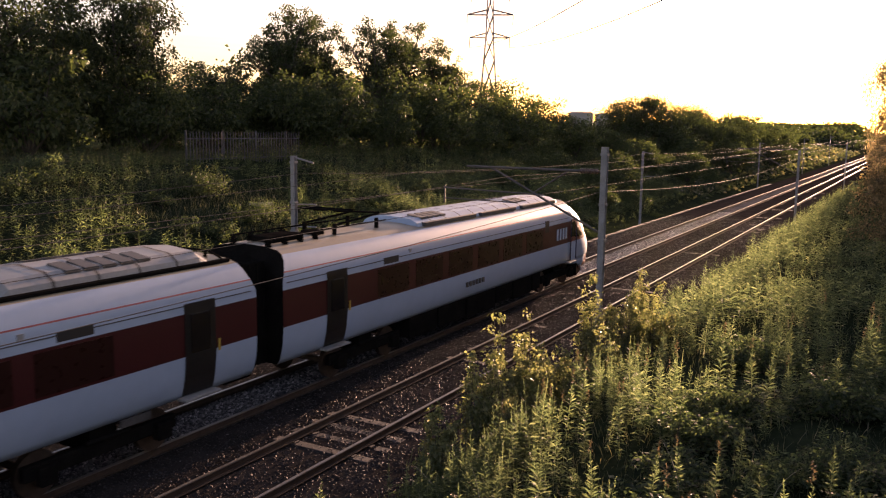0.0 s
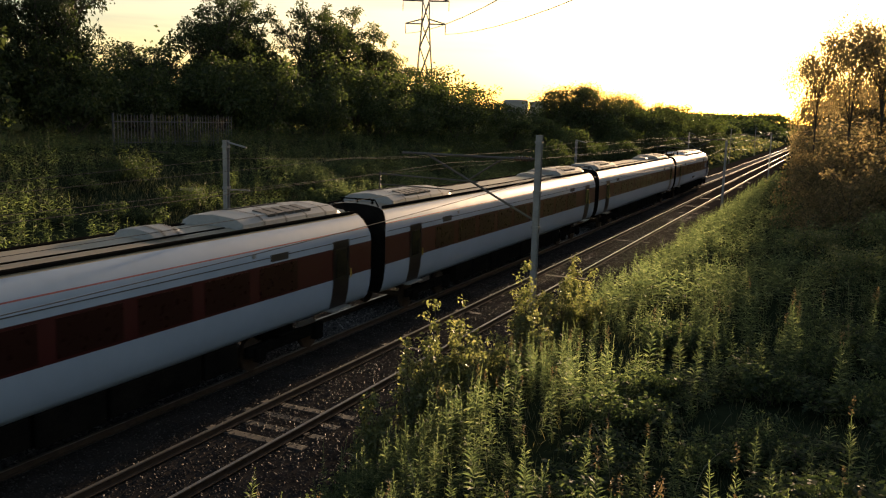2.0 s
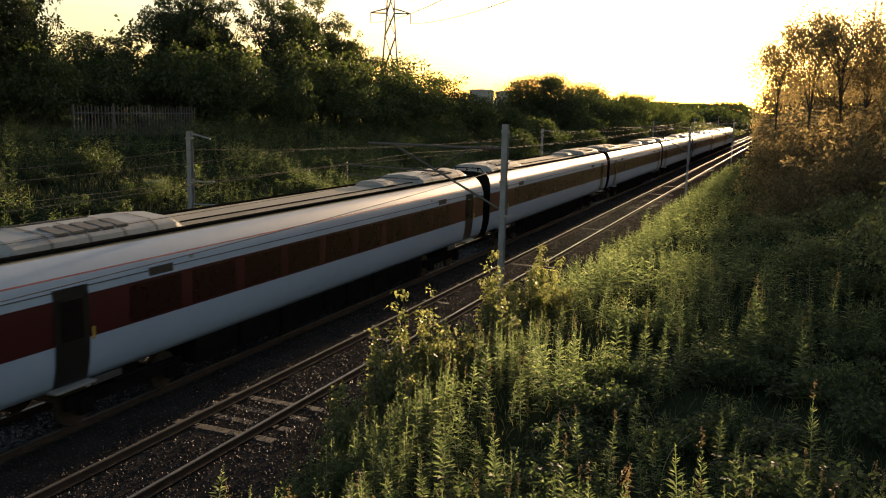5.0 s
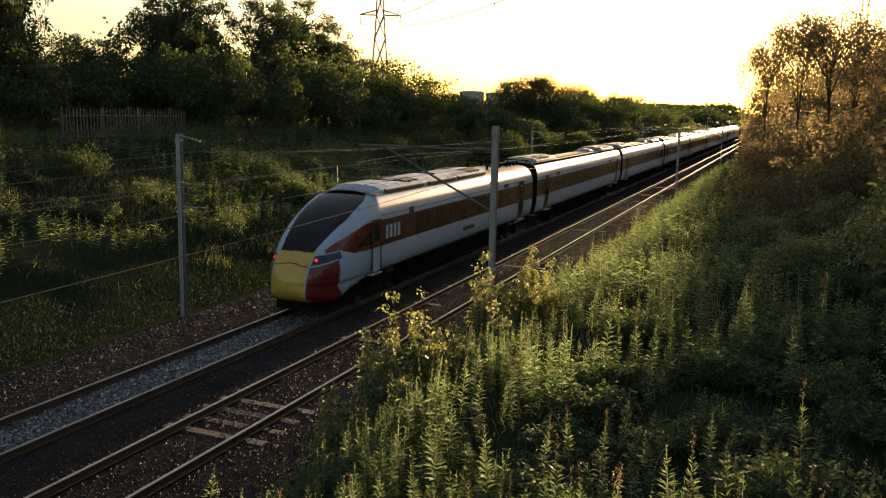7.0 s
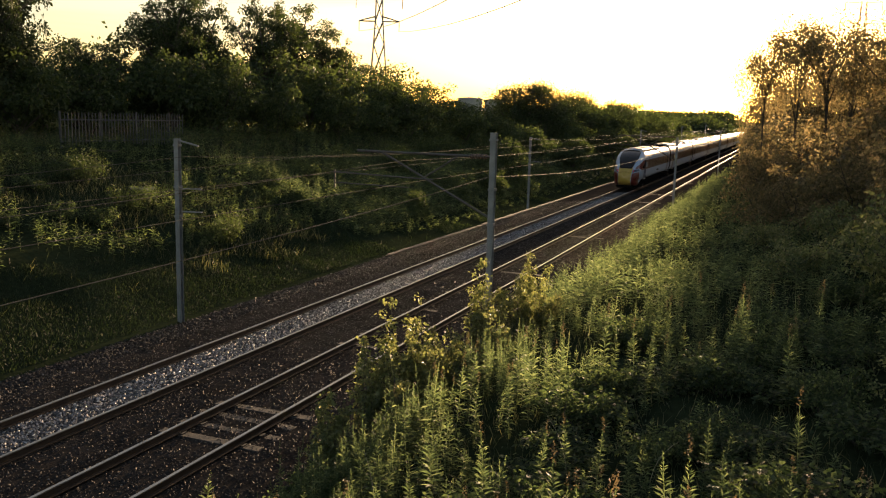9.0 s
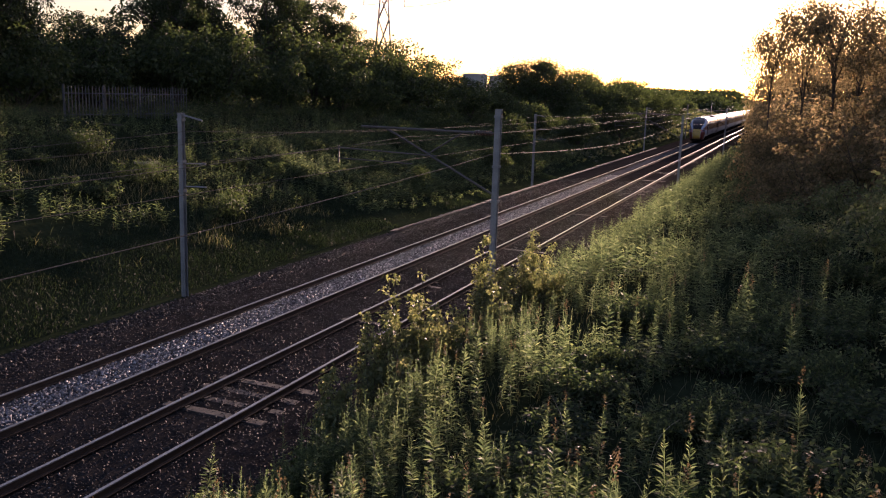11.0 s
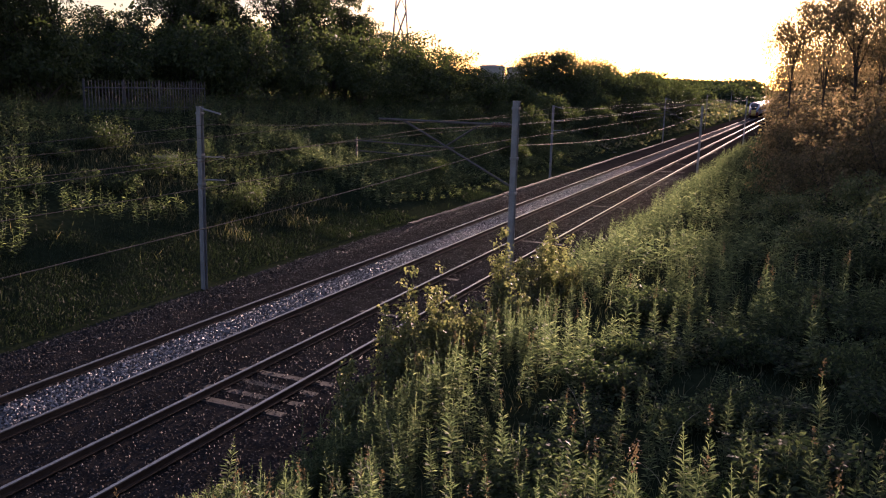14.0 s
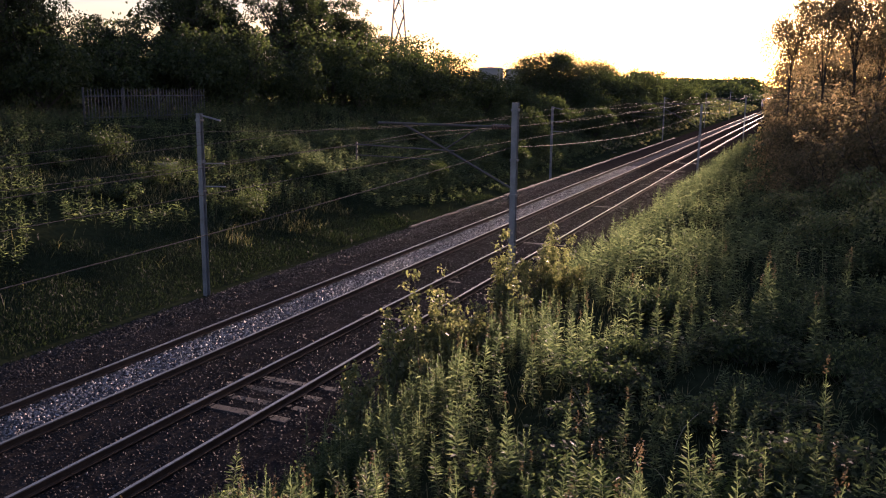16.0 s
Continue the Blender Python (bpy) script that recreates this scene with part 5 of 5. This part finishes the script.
pylon(-128, 260, 3.0, 53, 24, "grey lattice electricity pylon behind the trees", 0.26)
pylon(22, 348, 3.0, 52, 10, "grey lattice electricity pylon beyond the trees", 0.12)
for s in (-1, 1):
    p = Vector((-128, 260, 3.0 + 0.64 * 53 - 3.2)) + Vector((s * 6.6 * math.cos(radians(24)), s * 6.6 * math.sin(radians(24)), 0))
    wire("power_line", [(tuple(p), 9.0), ((p.x + 190, p.y - 270, 42), 0)], 0.085, "thin power line hanging from the pylon")


def make_tanks():
    for k, (az, w) in enumerate(((-20.1, 11.5), (-18.55, 8.5))):
        d = 400
        x, y = d * math.sin(radians(az)), d * math.cos(radians(az))
        bm = bmesh.new()
        top = 14.6 - 0.5 * k
        r = w / 2
        prof = [(r, 0), (r, top - 1.2), (r * 1.03, top - 1.2), (r * 1.03, top - 0.8), (r * 0.9, top - 0.3), (0.5, top)]
        loft(bm, [[(q * math.cos(a), q * math.sin(a), z) for a in np.linspace(0, 2 * math.pi, 25)[:-1]] for q, z in prof], caps=(True, True))
        ob = part("storage_tank", bm, TANK)
        ob.location = (x, y, 1.0)
        tagged(ob, "far grey round storage tank above the hedges", "tank", "storage tanks")


make_tanks()


def far_woods():
    rng = np.random.default_rng(31)
    n = 30000
    az = np.radians(rng.uniform(-34, 12, n))
    d = rng.uniform(380, 640, n)
    x, y = d * np.sin(az), d * np.cos(az)
    hgt = np.clip(4.2 + 1.2 * lump(x, y, 0.05, 1.0) + 1.0 * lump(x, y, 0.17, 2.0), 1, 9)
    z = ground_z(x, y) + hgt * rng.random(n) ** 0.6
    c = np.stack([x, y, z], 1)
    v = leaves(rng, c, rng.normal(size=(n, 3)), rng.uniform(1.0, 2.6, n), rng.uniform(0.8, 1.8, n))
    ok = (np.abs(x + 12.2) > 9)
    tagged(new("far_woods", quad_mesh("far_woods", v[ok], [LEAF])), "low dark woods along the horizon", "woods", kind="stuff")


far_woods()


# ---- what moves ----
# seconds, place of the gap behind the leading coach along the track
GAP = [(0.0, 14.55), (0.5, 28.35), (1.0, 44.45), (1.5, 58.2), (2.0, 74.55), (2.5, 90.65), (3.0, 105.9), (3.5, 121.0), (4.0, 134.9), (6.5, 212.4), (7.0, 226.6),
       (7.5, 241.2), (8.0, 255.9), (8.5, 270.6), (9.0, 285.6), (11.5, 360.4), (12.0, 375.2), (12.5, 390.0), (13.0, 405.0), (14.0, 435.0), (15.0, 465.0), (16.0, 495.0)]



def motions():
    for k, c in enumerate(TRAIN):
        turn = 180 if k == 8 else 0
        walk(c, [(t, pose(FAR_X, y + 13.0 - PITCH * k, 0, 0, 0, turn)) for t, y in GAP])


motions()
